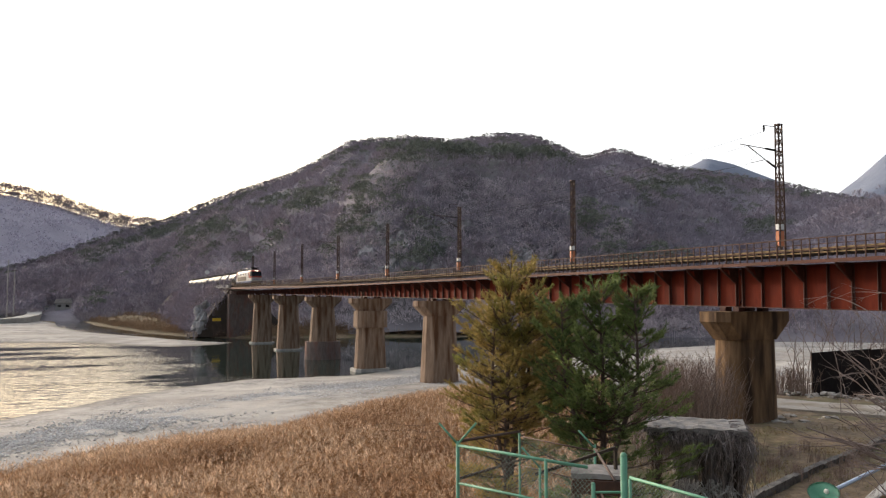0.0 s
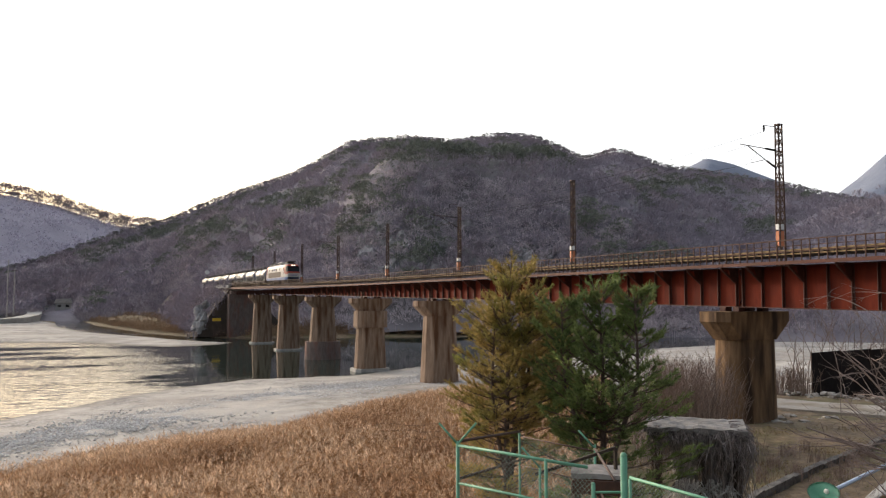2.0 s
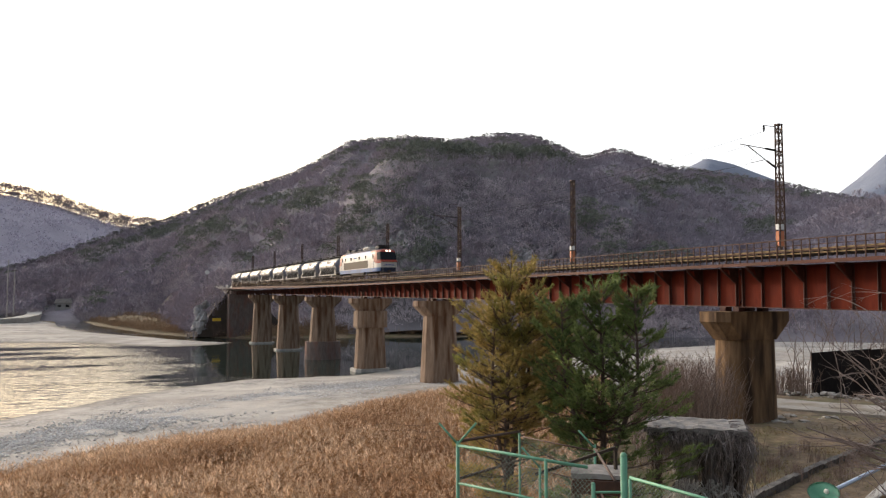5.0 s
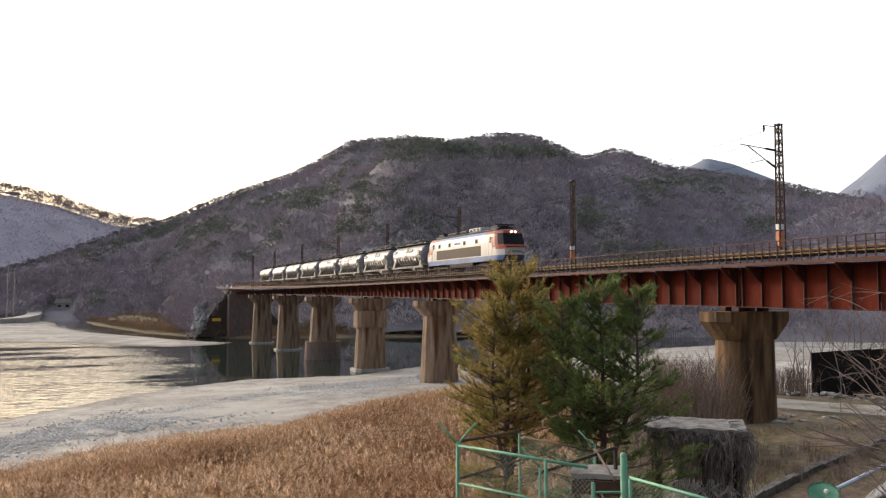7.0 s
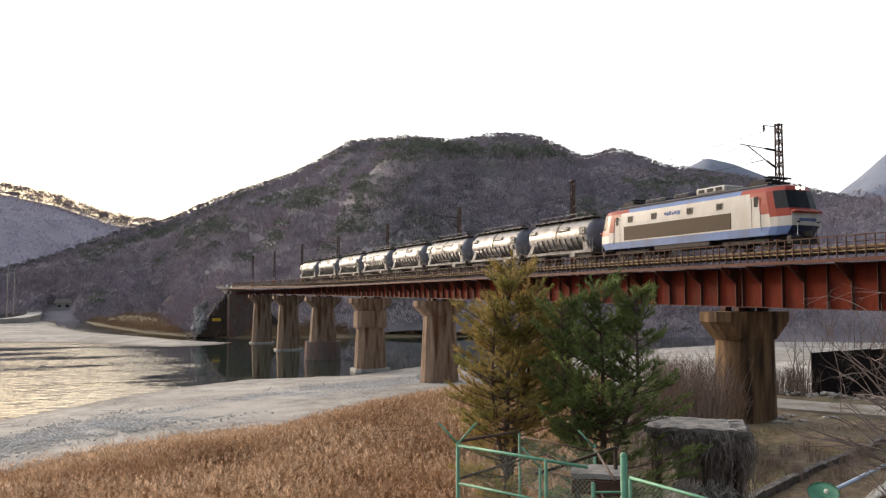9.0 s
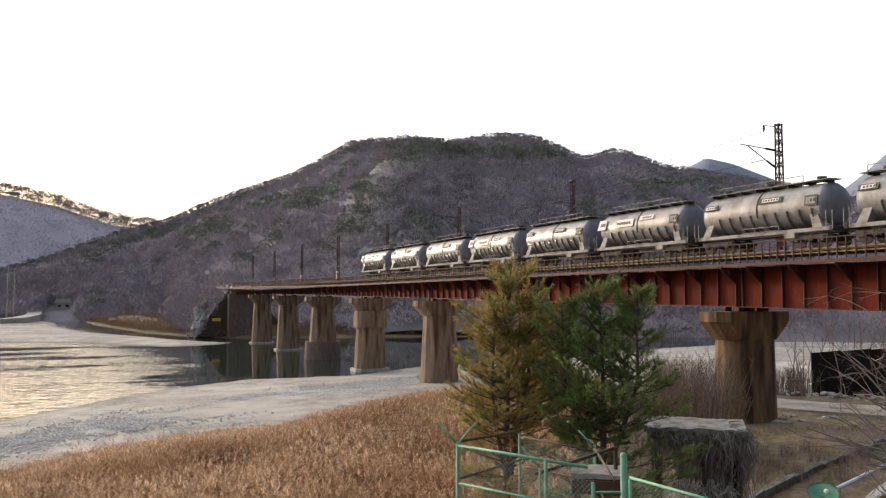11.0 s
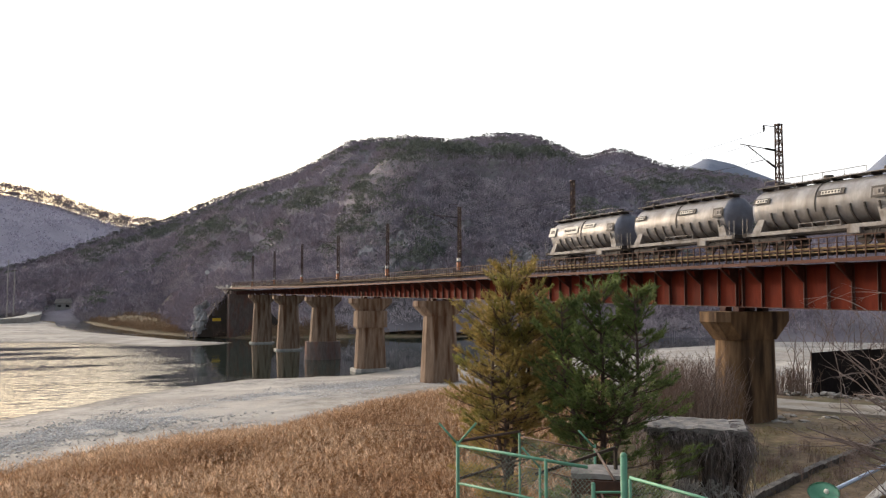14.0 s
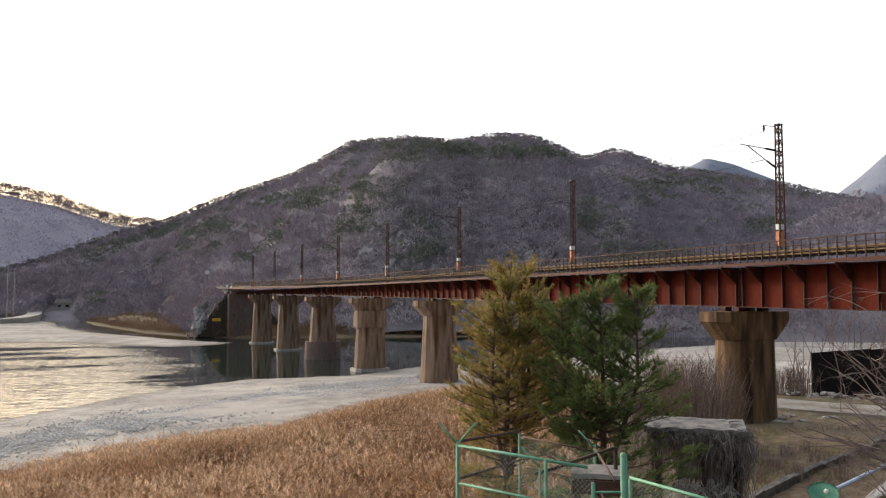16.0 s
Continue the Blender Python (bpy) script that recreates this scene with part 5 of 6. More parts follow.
shrub("bare_shrub", [tuple(at(a, 43 + q)[:2]) for a in (40.5, 41.5, 42.5, 43.5) for q in (-2, 0, 2)], 4.3, 0.02, 760, 1, "thicket of bare brown stems beside the bridge pier", 0.7)
shrub("bare_shrub", [tuple(at(a, 40 + q)[:2]) for a in (44.5, 45.3) for q in (-1, 1)], 1.8, 0.018, 150, 2, "low bare brown bush at the pier foot", 0.5)
shrub("bare_shrub", [tuple(at(a, 70)[:2]) for a in (48.2, 48.8, 49.3)], 2.2, 0.025, 160, 3, "bare bush at the end of the dark screen", 0.6)
shrub("bare_sapling", [tuple(at(a, 84)[:2]) for a in (49.6, 50.4, 51.3, 52.5, 53.6)], 8.0, 0.05, 34, 4, "thin leafless saplings behind the dark screen", 0.8)
shrub("bare_shrub", [tuple(at(a, 19.5)[:2]) for a in (30, 32, 34, 36, 38, 40)], 1.5, 0.012, 170, 5, "tangled dry stems under the pines", 0.5)
# dark stems added to darken the ground under the pines and inside the fence
M_bramble = mat("bramble", (0.045, 0.038, 0.026), (0.11, 0.09, 0.055), 2, 0.95, 0, c3=(0.05, 0.065, 0.03), scale3=1.0, mix3=0.8, rand=0.3, island=True)
shrub("bramble", [tuple(at(a, r)[:2]) for a in (28, 31, 34, 37) for r in (14, 15.5, 17)], 0.9, 0.016, 1300, 31, "dark dead bramble added to darken the slope under the pines", 0.6, M_bramble)
shrub("bramble", [tuple(at(a, r)[:2]) for a in (30, 33, 36, 39, 42) for r in (10.5, 11.5, 12.5)], 0.7, 0.014, 1100, 32, "dark dead bramble added to darken the ground inside the fence", 0.45, M_bramble)
shrub("bare_shrub", [(15.6, 13.6), (15.0, 14.3)], 1.2, 0.01, 60, 8, "dry stems in front of the ruined block", 0.3)
for i, (a, r) in enumerate(((50.2, 41), (49.0, 37), (51.6, 38), (47.6, 39), (53.0, 44), (48.4, 42), (50.6, 35), (46.8, 36), (52.2, 41), (49.6, 44))):
    c = at(a, r)
    shrub("weed_clump", [(c.x, c.y)], 0.7, 0.014, 40, 20 + i, "dry weed clump on the terrace", 0.25)


def wild_branches(root, seed, aim, n, L0, r0=0.016):
    """One leafless bush of long arching shoots from the root towards aim."""
    g = random.Random(seed)
    V, F = [], []
    def shoot(p, d, L, r, depth):
        pts = [p]
        k = 6
        for i in range(k):
            d = (d + Vector((g.gauss(0, 0.10), g.gauss(0, 0.10), g.gauss(0, 0.10)))).normalized()
            pts.append(pts[-1] + d * L / k)
        limb(V, F, pts, r, r * 0.45, 5 if depth == 0 else 4)
        if depth < 3:
            for _ in range(3 if depth == 0 else 3):
                i = g.randint(2, k)
                dd = (d + Vector((g.gauss(0, 0.4), g.gauss(0, 0.4), g.gauss(0, 0.4)))).normalized()
                shoot(pts[i], dd, L * g.uniform(0.3, 0.62), r * 0.5, depth + 1)
    for i in range(n):
        d = (Vector(aim).normalized() + Vector((g.gauss(0, 0.16), g.gauss(0, 0.16), g.gauss(0, 0.4)))).normalized()
        shoot(Vector(root) + Vector((g.gauss(0, 0.12), g.gauss(0, 0.12), 0)), d, L0 * g.uniform(0.6, 1.05), r0, 0)
    return V, F


root = at(58.5, 8.4)
V, F = wild_branches((root.x, root.y, root.z - 0.1), 11, (0.0, 0.0, 1.0), 3, 3.6)
V2, F2 = wild_branches((root.x, root.y, root.z + 1.9), 17, (-0.36, 0.40, 0.55), 13, 1.2)
k0 = len(V)
V3, F3 = wild_branches((root.x, root.y, root.z + 1.2), 23, (-0.38, 0.42, 0.2), 8, 1.25)
k1 = k0 + len(V2)
V4, F4 = wild_branches((root.x - 0.1, root.y + 0.1, root.z + 2.5), 29, (-0.20, 0.26, 0.8), 8, 1.1, 0.009)
k2 = k1 + len(V3)
raw("bare_bush", V + V2 + V3 + V4, F + [tuple(i + k0 for i in f) for f in F2] + [tuple(i + k1 for i in f) for f in F3] + [tuple(i + k2 for i in f) for f in F4], M_twig, label="leafless bush with long thin pale shoots", category="shrub", smooth=True)


# ---- green wire fence ----
def fence():
    t = thing("wire_fence", "green painted steel fence with chain-link mesh and barbed-wire arms", "fence")
    top = 8.5
    def post(x, y, zt, w=0.06, nm="post"):
        bm = bmesh.new()
        bar(bm, (x, y, gz(x, y) - 0.3), (x, y, zt), w, sides=10)
        bmesh.ops.create_uvsphere(bm, u_segments=10, v_segments=5, radius=w * 0.52, matrix=pose(x, y, zt))
        part(nm, bm, M_green, t, smooth=True)
    def rail(a, b, w=0.045, nm="rail", m=None):
        bm = bmesh.new()
        bar(bm, a, b, w, sides=8)
        part(nm, bm, m or M_green, t, smooth=True)
    def mesh(a, b, z0, z1):
        a, b = Vector((*a, 0)), Vector((*b, 0))
        L, H = (b - a).length, z1 - z0
        u = (b - a) / L
        bm = bmesh.new()
        s, i = 0.075, -int(H / 0.075) - 1
        while i * s < L:
            for sg in (1, -1):
                s0, s1 = i * s, i * s + H
                lo, hi = max(0, s0), min(L, s1)
                if hi > lo:
                    h0, h1 = lo - s0, hi - s0
                    if sg < 0:
                        h0, h1 = H - h0, H - h1
                    p, q = a + u * lo, a + u * hi
                    bar(bm, (p.x, p.y, z0 + h0), (q.x, q.y, z0 + h1), 0.0045, sides=3)
            i += 1
        ob = part("chain_link", bm, M_wiremesh, t)
        ob["kind"] = "stuff"
    A, B, C = (5.76, 11.66), (6.73, 9.32), (7.07, 9.07)
    dark = M["pole_steel"]
    post(*A, top + 0.04)
    mid = (6.42, 10.06)
    post(*mid, top, 0.05)
    post(B[0], B[1], top - 0.22, 0.06)
    rail((*A, top), (B[0] - 0.03, B[1] + 0.1, top), 0.05)
    rail((*A, top - 0.6), (B[0], B[1], top - 0.6))
    rail((*A, top - 1.35), (B[0], B[1], top - 1.35))
    mesh(A, B, top - 1.35, top - 0.02)
    post(*C, top + 0.19, 0.1, "gate_post")
    for z in (top - 0.33, top - 0.9):
        rail((B[0], B[1], z), (C[0], C[1], z + 0.02), 0.035)
    D0, D1 = (6.9, 8.72), (6.98, 6.6)
    rail((D0[0], D0[1], top - 0.02), (D1[0], D1[1], top + 0.02), 0.045, "gate_rail")
    rail((D0[0], D0[1], top - 0.04), (D0[0], D0[1], top - 1.5), 0.045, "gate_stile")
    rail((D0[0], D0[1], top - 0.9), (D1[0], D1[1], top - 0.86), 0.035, "gate_rail")
    mesh(D0, D1, top - 1.4, top - 0.03)
    # back run of the enclosure
    E, G = (8.68, 14.62), (9.0, 12.4)
    post(*E, 8.0, 0.05)
    post(*G, 8.1, 0.05)
    post(mid[0] + 0.9, mid[1] + 1.6, 8.0, 0.045)
    for z in (0.0, -0.6):
        rail((*A, top + 0.06 + z), (E[0], E[1], 8.05 + z), 0.05, "back_rail", dark)
        rail((*G, 8.05 + z), (C[0], C[1] + 0.2, 8.3 + z), 0.04, "back_rail", dark)
        rail((E[0], E[1], 7.95 + z), (*G, 8.0 + z), 0.03, "back_rail", dark)
    mesh(E, G, 6.9, 7.95)
    # forked arms
    for (x, y, z), d in (((A[0], A[1], top + 0.02), 1), ((G[0], G[1], 8.05), 0), ((mid[0] + 0.9, mid[1] + 1.6, 8.0), 0)):
        for s in ((-1, 1) if d else (-1,)):
            rail((x, y, z), (x + 0.28 * s, y - 0.12 * s, z + 0.34), 0.035, "arm")
    for q in range(3):
        bm = bmesh.new()
        g = random.Random(40 + q)
        for s in (-1, 1):
            p0 = Vector((A[0] + 0.09 * s * (q + 1), A[1] - 0.04 * s * (q + 1), top + 0.02 + 0.11 * (q + 1)))
            p1 = Vector((E[0] + 0.09 * s * (q + 1), E[1], 8.05 + 0.11 * (q + 1))) if s > 0 else p0 + Vector((-0.9, 0.7, -0.05))
            last = p0
            for i in range(1, 9):
                p = p0.lerp(p1, i / 8) + Vector((0, 0, g.uniform(-0.04, 0.02)))
                bar(bm, last, p, 0.006, sides=3)
                last = p
        part("barbed_wire", bm, dark, t)


fence()


# ---- ruined concrete block and rubble ----
def ragged(bm, c, s, amp, cuts, seed, m=None, taper=0.0):
    bmesh.ops.create_cube(bm, size=1)
    bmesh.ops.subdivide_edges(bm, edges=bm.edges[:], cuts=cuts, use_grid_fill=True)
    for v in bm.verts:
        k = 1 + taper * (v.co.z + 0.5)
        p = Vector((v.co.x * s[0] * k, v.co.y * s[1] * k, v.co.z * s[2]))
        n = noise.noise_vector(p * 2.9 + Vector((seed, 0, 0))) * amp + noise.noise_vector(p * 8 + Vector((0, seed, 0))) * amp * 0.75
        p = p + n
        v.co = (m or ident()) @ (p + Vector(c))


M_vine = mat("dead_vine", (0.11, 0.092, 0.086), (0.34, 0.295, 0.28), 3, 0.95, 0, rand=0.45, island=True)
M_stem_pale = mat("bleached_stems", (0.34, 0.32, 0.30), (0.52, 0.50, 0.47), 3, 0.9, 0, rand=0.3, island=True)


def strands(mm, sides, n, seed, drop, r, wander):
    """Hanging, tangled stems from the roof edge, as thin triangular tubes."""
    g = random.Random(seed)
    V, F = [], []
    for _ in range(n):
        (x0, y0), (x1, y1), z, nx, ny = g.choice(sides)
        u = g.random()
        p = Vector((x0 + (x1 - x0) * u, y0 + (y1 - y0) * u, z + g.uniform(-0.12, 0.10)))
        pts = [p + Vector((-nx, -ny, 0)) * g.uniform(0.1, 0.4) + Vector((0, 0, 0.03)), p.copy()]
        L = g.uniform(*drop)
        q = p + Vector((nx, ny, 0)) * g.uniform(-0.1, 0.10)
        for i in range(4):
            q = q + Vector((g.gauss(0, wander) - nx * 0.05, g.gauss(0, wander) - ny * 0.05, -L / 4))
            pts.append(q.copy())
        limb(V, F, [mm @ v for v in pts], r * g.uniform(0.6, 1.5), r * 0.4, 3)
    return V, F


def ruin():
    mm = Matrix.Translation((15.15, 16.4, 0)) @ Matrix.Rotation(radians(-43), 4, "Z")
    t = thing("overgrown_shed", "flat-roofed old shed hung with dark dead vines", "shed")
    zt = 7.46
    bm = bmesh.new()
    ragged(bm, (0, 0, zt), (2.5, 1.9, 0.12), 0.05, 12, 9.0, mm)
    part("roof_slab", bm, M["concrete_cap"], t, "pale weathered roof slab")
    bm = bmesh.new()
    ragged(bm, (0.02, 0.02, zt - 0.17), (2.36, 1.78, 0.16), 0.06, 10, 5.0, mm)
    part("roof_edge", bm, M["concrete_dark"], t)
    for x, y in ((-1.0, -0.75), (1.0, -0.75), (1.0, 0.75), (-1.0, 0.75), (0.15, -0.78)):
        p = mm @ Vector((x, y, 0))
        bm = bmesh.new()
        ragged(bm, (0, 0, 0), (0.16, 0.16, 3.6), 0.03, 5, x * 3 + y, Matrix.Translation((p.x, p.y, zt - 0.25 - 1.8)))
        part("post", bm, M["timber"], t)
    bm = bmesh.new()
    ragged(bm, (0.3, 0.3, 5.7), (1.5, 1.1, 3.1), 0.22, 14, 4.0, mm, 0.15)
    part("inner_wall", bm, M["concrete_cap"], t, smooth=True)
    front = ((-1.2, -0.95), (1.25, -0.95), zt - 0.05, 0, -1)
    right = ((1.25, -0.95), (1.25, 0.95), zt - 0.05, 1, 0)
    left = ((-1.25, -0.95), (-1.25, 0.95), zt - 0.05, -1, 0)
    V, F = strands(mm, [front, front, right, left], 760, 3, (0.15, 1.25), 0.010, 0.11)
    V2, F2 = strands(mm, [((0.3, -0.95), (1.25, -0.95), zt - 0.05, 0, -1), right], 120, 4, (1.0, 2.4), 0.012, 0.13)
    k = len(V)
    ob = raw("vine_curtain", V + V2, F + [tuple(i + k for i in f) for f in F2], M_vine, parent=t, label="dense curtain of dark dead vines")
    ob["kind"] = "stuff"
    V, F = strands(mm, [((-0.5, -1.0), (0.9, -1.0), zt - 1.35, 0, -1)], 130, 6, (0.4, 1.2), 0.014, 0.2)
    ob = raw("bleached_stem", V, F, M_stem_pale, parent=t, label="tangle of bleached pale stems")
    ob["kind"] = "stuff"


ruin()


def stone(x, y, z, s, seed, sq=0.6, material=None, name="stone", label="rough broken stone in a rubble heap", group="rubble stones"):
    bm = bmesh.new()
    bmesh.ops.create_icosphere(bm, subdivisions=1, radius=s)
    for v in bm.verts:
        v.co += noise.noise_vector(v.co / s * 1.3 + Vector((seed * 3.1, 0, 0))) * s * 0.7
        v.co = Vector((round(v.co.x / (s * 0.45)) * s * 0.2 + v.co.x * 0.6, v.co.y * 0.9, v.co.z * sq))
    ob = finish(name, bm, material or M_stone)
    ob.matrix_world = pose(x, y, z, 0, 0, seed * 47 % 360)
    return tagged(ob, label, "stone", group)


_g = random.Random(5)
for i in range(60):
    u = _g.random()
    x, y = 51.9 + 3.6 * u + _g.gauss(0, 0.6), 45.6 - 7.5 * u + _g.gauss(0, 0.7)
    s = _g.uniform(0.12, 0.34)
    stone(x, y, gz(x, y) + s * 0.3 + (0.2 if i % 3 == 0 else 0.0), s, i)
for i in range(24):
    x, y = 41.3 + _g.gauss(0, 1.3), 36.4 + _g.gauss(0, 0.9)
    s = _g.uniform(0.15, 0.45)
    stone(x, y, gz(x, y) + s * 0.2, s, 80 + i, 0.4, label="broken concrete lump at the pier foot", group="pier rubble")
# gravel and cobbles on the bar, nearest the eye
def pebbles(n, seed):
    g = np.random.default_rng(seed)
    X = g.uniform(-10, 46, n)
    Yc = np.interp(X, [-6, 0, 8, 20, 34, 46], [59, 66, 71, 79, 85, 90])
    Y = Yc + g.normal(0, 3.2, n)
    s = g.uniform(0.04, 0.15, n)[:, None]
    Z = ground_z(np.stack([X, Y], 1))
    C = np.stack([X, Y, Z], 1)
    oct_ = np.array([(1, 0, 0), (0, 1, 0), (-1, 0, 0), (0, -1, 0), (0, 0, 0.6), (0, 0, -0.4)])
    V = C[:, None] + oct_[None] * s[:, None] * g.uniform(0.6, 1.3, (n, 6, 1))
    f = np.array([(0, 1, 4), (1, 2, 4), (2, 3, 4), (3, 0, 4), (1, 0, 5), (2, 1, 5), (3, 2, 5), (0, 3, 5)])
    F = (np.arange(n)[:, None, None] * 6 + f[None]).reshape(-1, 3)
    fast("gravel", V.reshape(-1, 3), F, mat("gravel_stone", (0.42, 0.41, 0.40), (0.58, 0.565, 0.55), 1.0, 0.9, 0, rand=0.3, island=True), "stuff", "grey gravel and cobbles on the river bar", "gravel")


pebbles(16000, 3)


def ribbon(name, pts, w, material, label, lift=0.05, flat=None):
    """A thick strip laid on the ground along pts."""
    V, F = [], []
    fine = []
    for a, b in zip(pts, pts[1:]):
        n = max(2, int((Vector(b) - Vector(a)).length / 1.0))
        fine += [Vector(a).lerp(Vector(b), i / n) for i in range(n)]
    fine.append(Vector(pts[-1]))
    for i, p in enumerate(fine):
        d = (fine[min(i + 1, len(fine) - 1)] - fine[max(i - 1, 0)]).normalized()
        s = Vector((-d.y, d.x))
        for q in (-1, 1):
            c = p + s * q * w / 2
            z = (flat if flat is not None else gz(c.x, c.y)) + lift
            V += [(c.x, c.y, z), (c.x, c.y, z - 0.6 if flat is None else -0.5)]
    for i in range(len(fine) - 1):
        a, b = i * 4, i * 4 + 4
        F += [(a, b, b + 2, a + 2), (a + 1, a, a + 2, a + 3), (a, a + 1, b + 1, b), (a + 2, b + 2, b + 3, a + 3)]
    return raw(name, V, F, material, "structure", label=label, category="path")


M_path = mat("path_concrete", (0.30, 0.27, 0.23), (0.42, 0.38, 0.33), 1.5, 0.95, 0.2, c3=(0.22, 0.17, 0.11), scale3=0.3, mix3=0.8)
ribbon("path", [(43.5, 50.0), (45.0, 45.0), (47.2, 40.0), (50.0, 35.5), (56.0, 28.0)], 5.0, M_path, "pale concrete track beside the bridge", 0.2)


def kerb():
    t = thing("kerb_wall", "low dark weathered concrete kerb wall", "wall", None, "", "structure")
    pts = [Vector(p) for p in ((22.0, 21.5), (24.1, 22.6), (27.2, 23.9), (30.5, 25.2), (33.0, 26.1), (35.2, 26.9), (40.0, 28.9), (46.0, 31.0))]
    for a, b in zip(pts, pts[1:]):
        bm = bmesh.new()
        z = min(gz(a.x, a.y), gz(b.x, b.y))
        d = b - a
        m = Matrix.Translation((*((a + b) / 2), z)) @ Matrix.Rotation(math.atan2(d.y, d.x), 4, "Z")
        ragged(bm, (0, 0, -0.1), (d.length - 0.02, 0.3, 0.8), 0.03, 4, a.x, m)
        part("kerb_stone", bm, M["concrete_dark"], t)


kerb()


def boards():
    g = random.Random(9)
    for i in range(9):
        x, y = 27.2 + i * 0.42, 20.4 + i * 0.18
        bm = bmesh.new()
        box(bm, (0, 0, 0), (0.3, 3.0, 0.06), bevel=0.008)
        ob = finish("plank", bm, M["concrete_pale"])
        ob.matrix_world = pose(x, y, gz(x, y) + 0.09 + 0.01 * (i % 3), 0, 0, -64 + g.uniform(-3, 3))
        tagged(ob, "weathered pale plank lying on the ground", "plank", "planks by the kerb")


boards()


def screen():
    t = thing("dark_screen", "black screen fence of sheeting on posts", "screen fence")
    a, b = Vector((56.2, 47.0)), Vector((69.0, 40.2))
    n = 6
    for i in range(n):
        p, q = a.lerp(b, i / n), a.lerp(b, (i + 1) / n)
        bm = bmesh.new()
        zt = 6.0 + 0.9 * (i / n)
        V = []
        for s in range(9):
            for h in range(5):
                c = p.lerp(q, s / 8 * 0.995)
                z0 = gz(c.x, c.y) - 0.1
                wv = 0.06 * noise.noise(Vector((c.x * 1.2, h * 0.7, 3)))
                V.append(bm.verts.new((c.x + wv, c.y + wv, z0 + (zt + 0.03 * s - z0) * h / 4)))
        for s in range(8):
            for h in range(4):
                bm.faces.new((V[s * 5 + h], V[s * 5 + 5 + h], V[s * 5 + 6 + h], V[s * 5 + 1 + h]))
        bmesh.ops.solidify(bm, geom=bm.faces[:], thickness=0.03)
        part("sheet", bm, M_tarp, t)
        bm = bmesh.new()
        bar(bm, (p.x + 0.08, p.y + 0.1, gz(p.x, p.y) - 0.3), (p.x + 0.08, p.y + 0.1, zt + 0.1), 0.09, sides=8)
        part("post", bm, M["pole_steel"], t)


screen()


def lamp():
    t = thing("street_lamp", "street lamp with a green conical shade on a pale blue arm", "street lamp")
    blue = mat("lamp_arm_paint", (0.30, 0.38, 0.50), (0.42, 0.5, 0.62), 5, 0.45, 0.05)
    c = Vector((8.49, 6.98, 8.44))
    bm = bmesh.new()
    mm = Matrix.Translation(c) @ Matrix.Rotation(radians(30), 4, Vector((0.64, -0.77, 0)))
    ys, rs = [0.09, 0.07, 0.03, -0.02], [0.185, 0.165, 0.10, 0.04]
    rings = []
    for z, r in list(zip(ys, rs)) + [(z - 0.008, r - 0.008) for z, r in list(zip(ys, rs))[::-1]]:
        rings.append([bm.verts.new(mm @ Vector((r * math.cos(q * math.pi / 12), r * math.sin(q * math.pi / 12), z))) for q in range(24)])
    for a, b in zip(rings, rings[1:] + rings[:1]):
        for i in range(24):
            bm.faces.new((a[i], a[(i + 1) % 24], b[(i + 1) % 24], b[i]))
    part("shade", bm, M_green, t, "green enamelled shade", smooth=True)
    bm = bmesh.new()
    bmesh.ops.create_uvsphere(bm, u_segments=12, v_segments=8, radius=0.032, matrix=mm @ Matrix.Translation((0.05, 0, 0.07)))
    part("bulb", bm, T["sign"], t)
    bm = bmesh.new()
    bar(bm, c + Vector((0.12, 0, 0.06)), (9.73, 7.03, 8.72), 0.05, sides=10)
    bar(bm, (9.73, 7.03, 8.72), (10.6, 7.06, 8.82), 0.055, sides=10)
    part("arm", bm, blue, t, smooth=True)
    bm = bmesh.new()
    bar(bm, (10.6, 7.06, gz(10.6, 7.06) - 0.3), (10.6, 7.06, 9.0), 0.11, sides=12)
    part("pole", bm, blue, t, smooth=True)


lamp()


def marker_post():
    t = thing("marker_post", "short black and yellow marker post", "post")
    x, y, z = 13.6, 12.75, gz(13.6, 12.75)
    for i in range(6):
        bm = bmesh.new()
        bar(bm, (x, y, z - 0.1 + i * 0.24), (x, y, z + 0.14 + i * 0.24), 0.12, sides=12)
        part("band", bm, M["yellow_rail"] if i % 2 else M["rubber_black"], t)


marker_post()


def platform():
    """Old raised platform under the pines: pale slab, brown edge boards, dark posts and a leaning beam."""
    c = at(36.2, 14.6)
    mm = Matrix.Translation((c.x, c.y, 0)) @ Matrix.Rotation(radians(-37), 4, "Z")
    t = thing("slab_platform", "pale slab on brown edge boards and dark posts under the pines", "platform")
    bm = bmesh.new()
    ragged(bm, (0, 0, 7.78), (0.95, 0.8, 0.08), 0.02, 6, 2.0, mm)
    part("slab", bm, M["concrete_cap"], t, "pale weathered slab")
    for y in (-0.42, 0.42):
        bm = bmesh.new()
        box(bm, (0, y, 7.6), (0.9, 0.05, 0.24), mm, 0.008)
        part("edge_board", bm, M["rail_rust"], t)
    for x in (-0.4, 0.4):
        for y in (-0.34, 0.34):
            p = mm @ Vector((x, y, 0))
            bm = bmesh.new()
            bar(bm, (p.x, p.y, gz(p.x, p.y) - 0.2), (p.x, p.y, 7.74), 0.1)
            part("post", bm, M["timber"], t)
    bm = bmesh.new()
    bar(bm, mm @ Vector((-1.1, -0.3, 7.75)), mm @ Vector((0.3, 0.1, 8.2)), 0.05)
    bar(bm, mm @ Vector((0.3, 0.1, 8.2)), mm @ Vector((0.3, 0.1, 7.78)), 0.05)
    part("beam", bm, M["timber"], t)


platform()
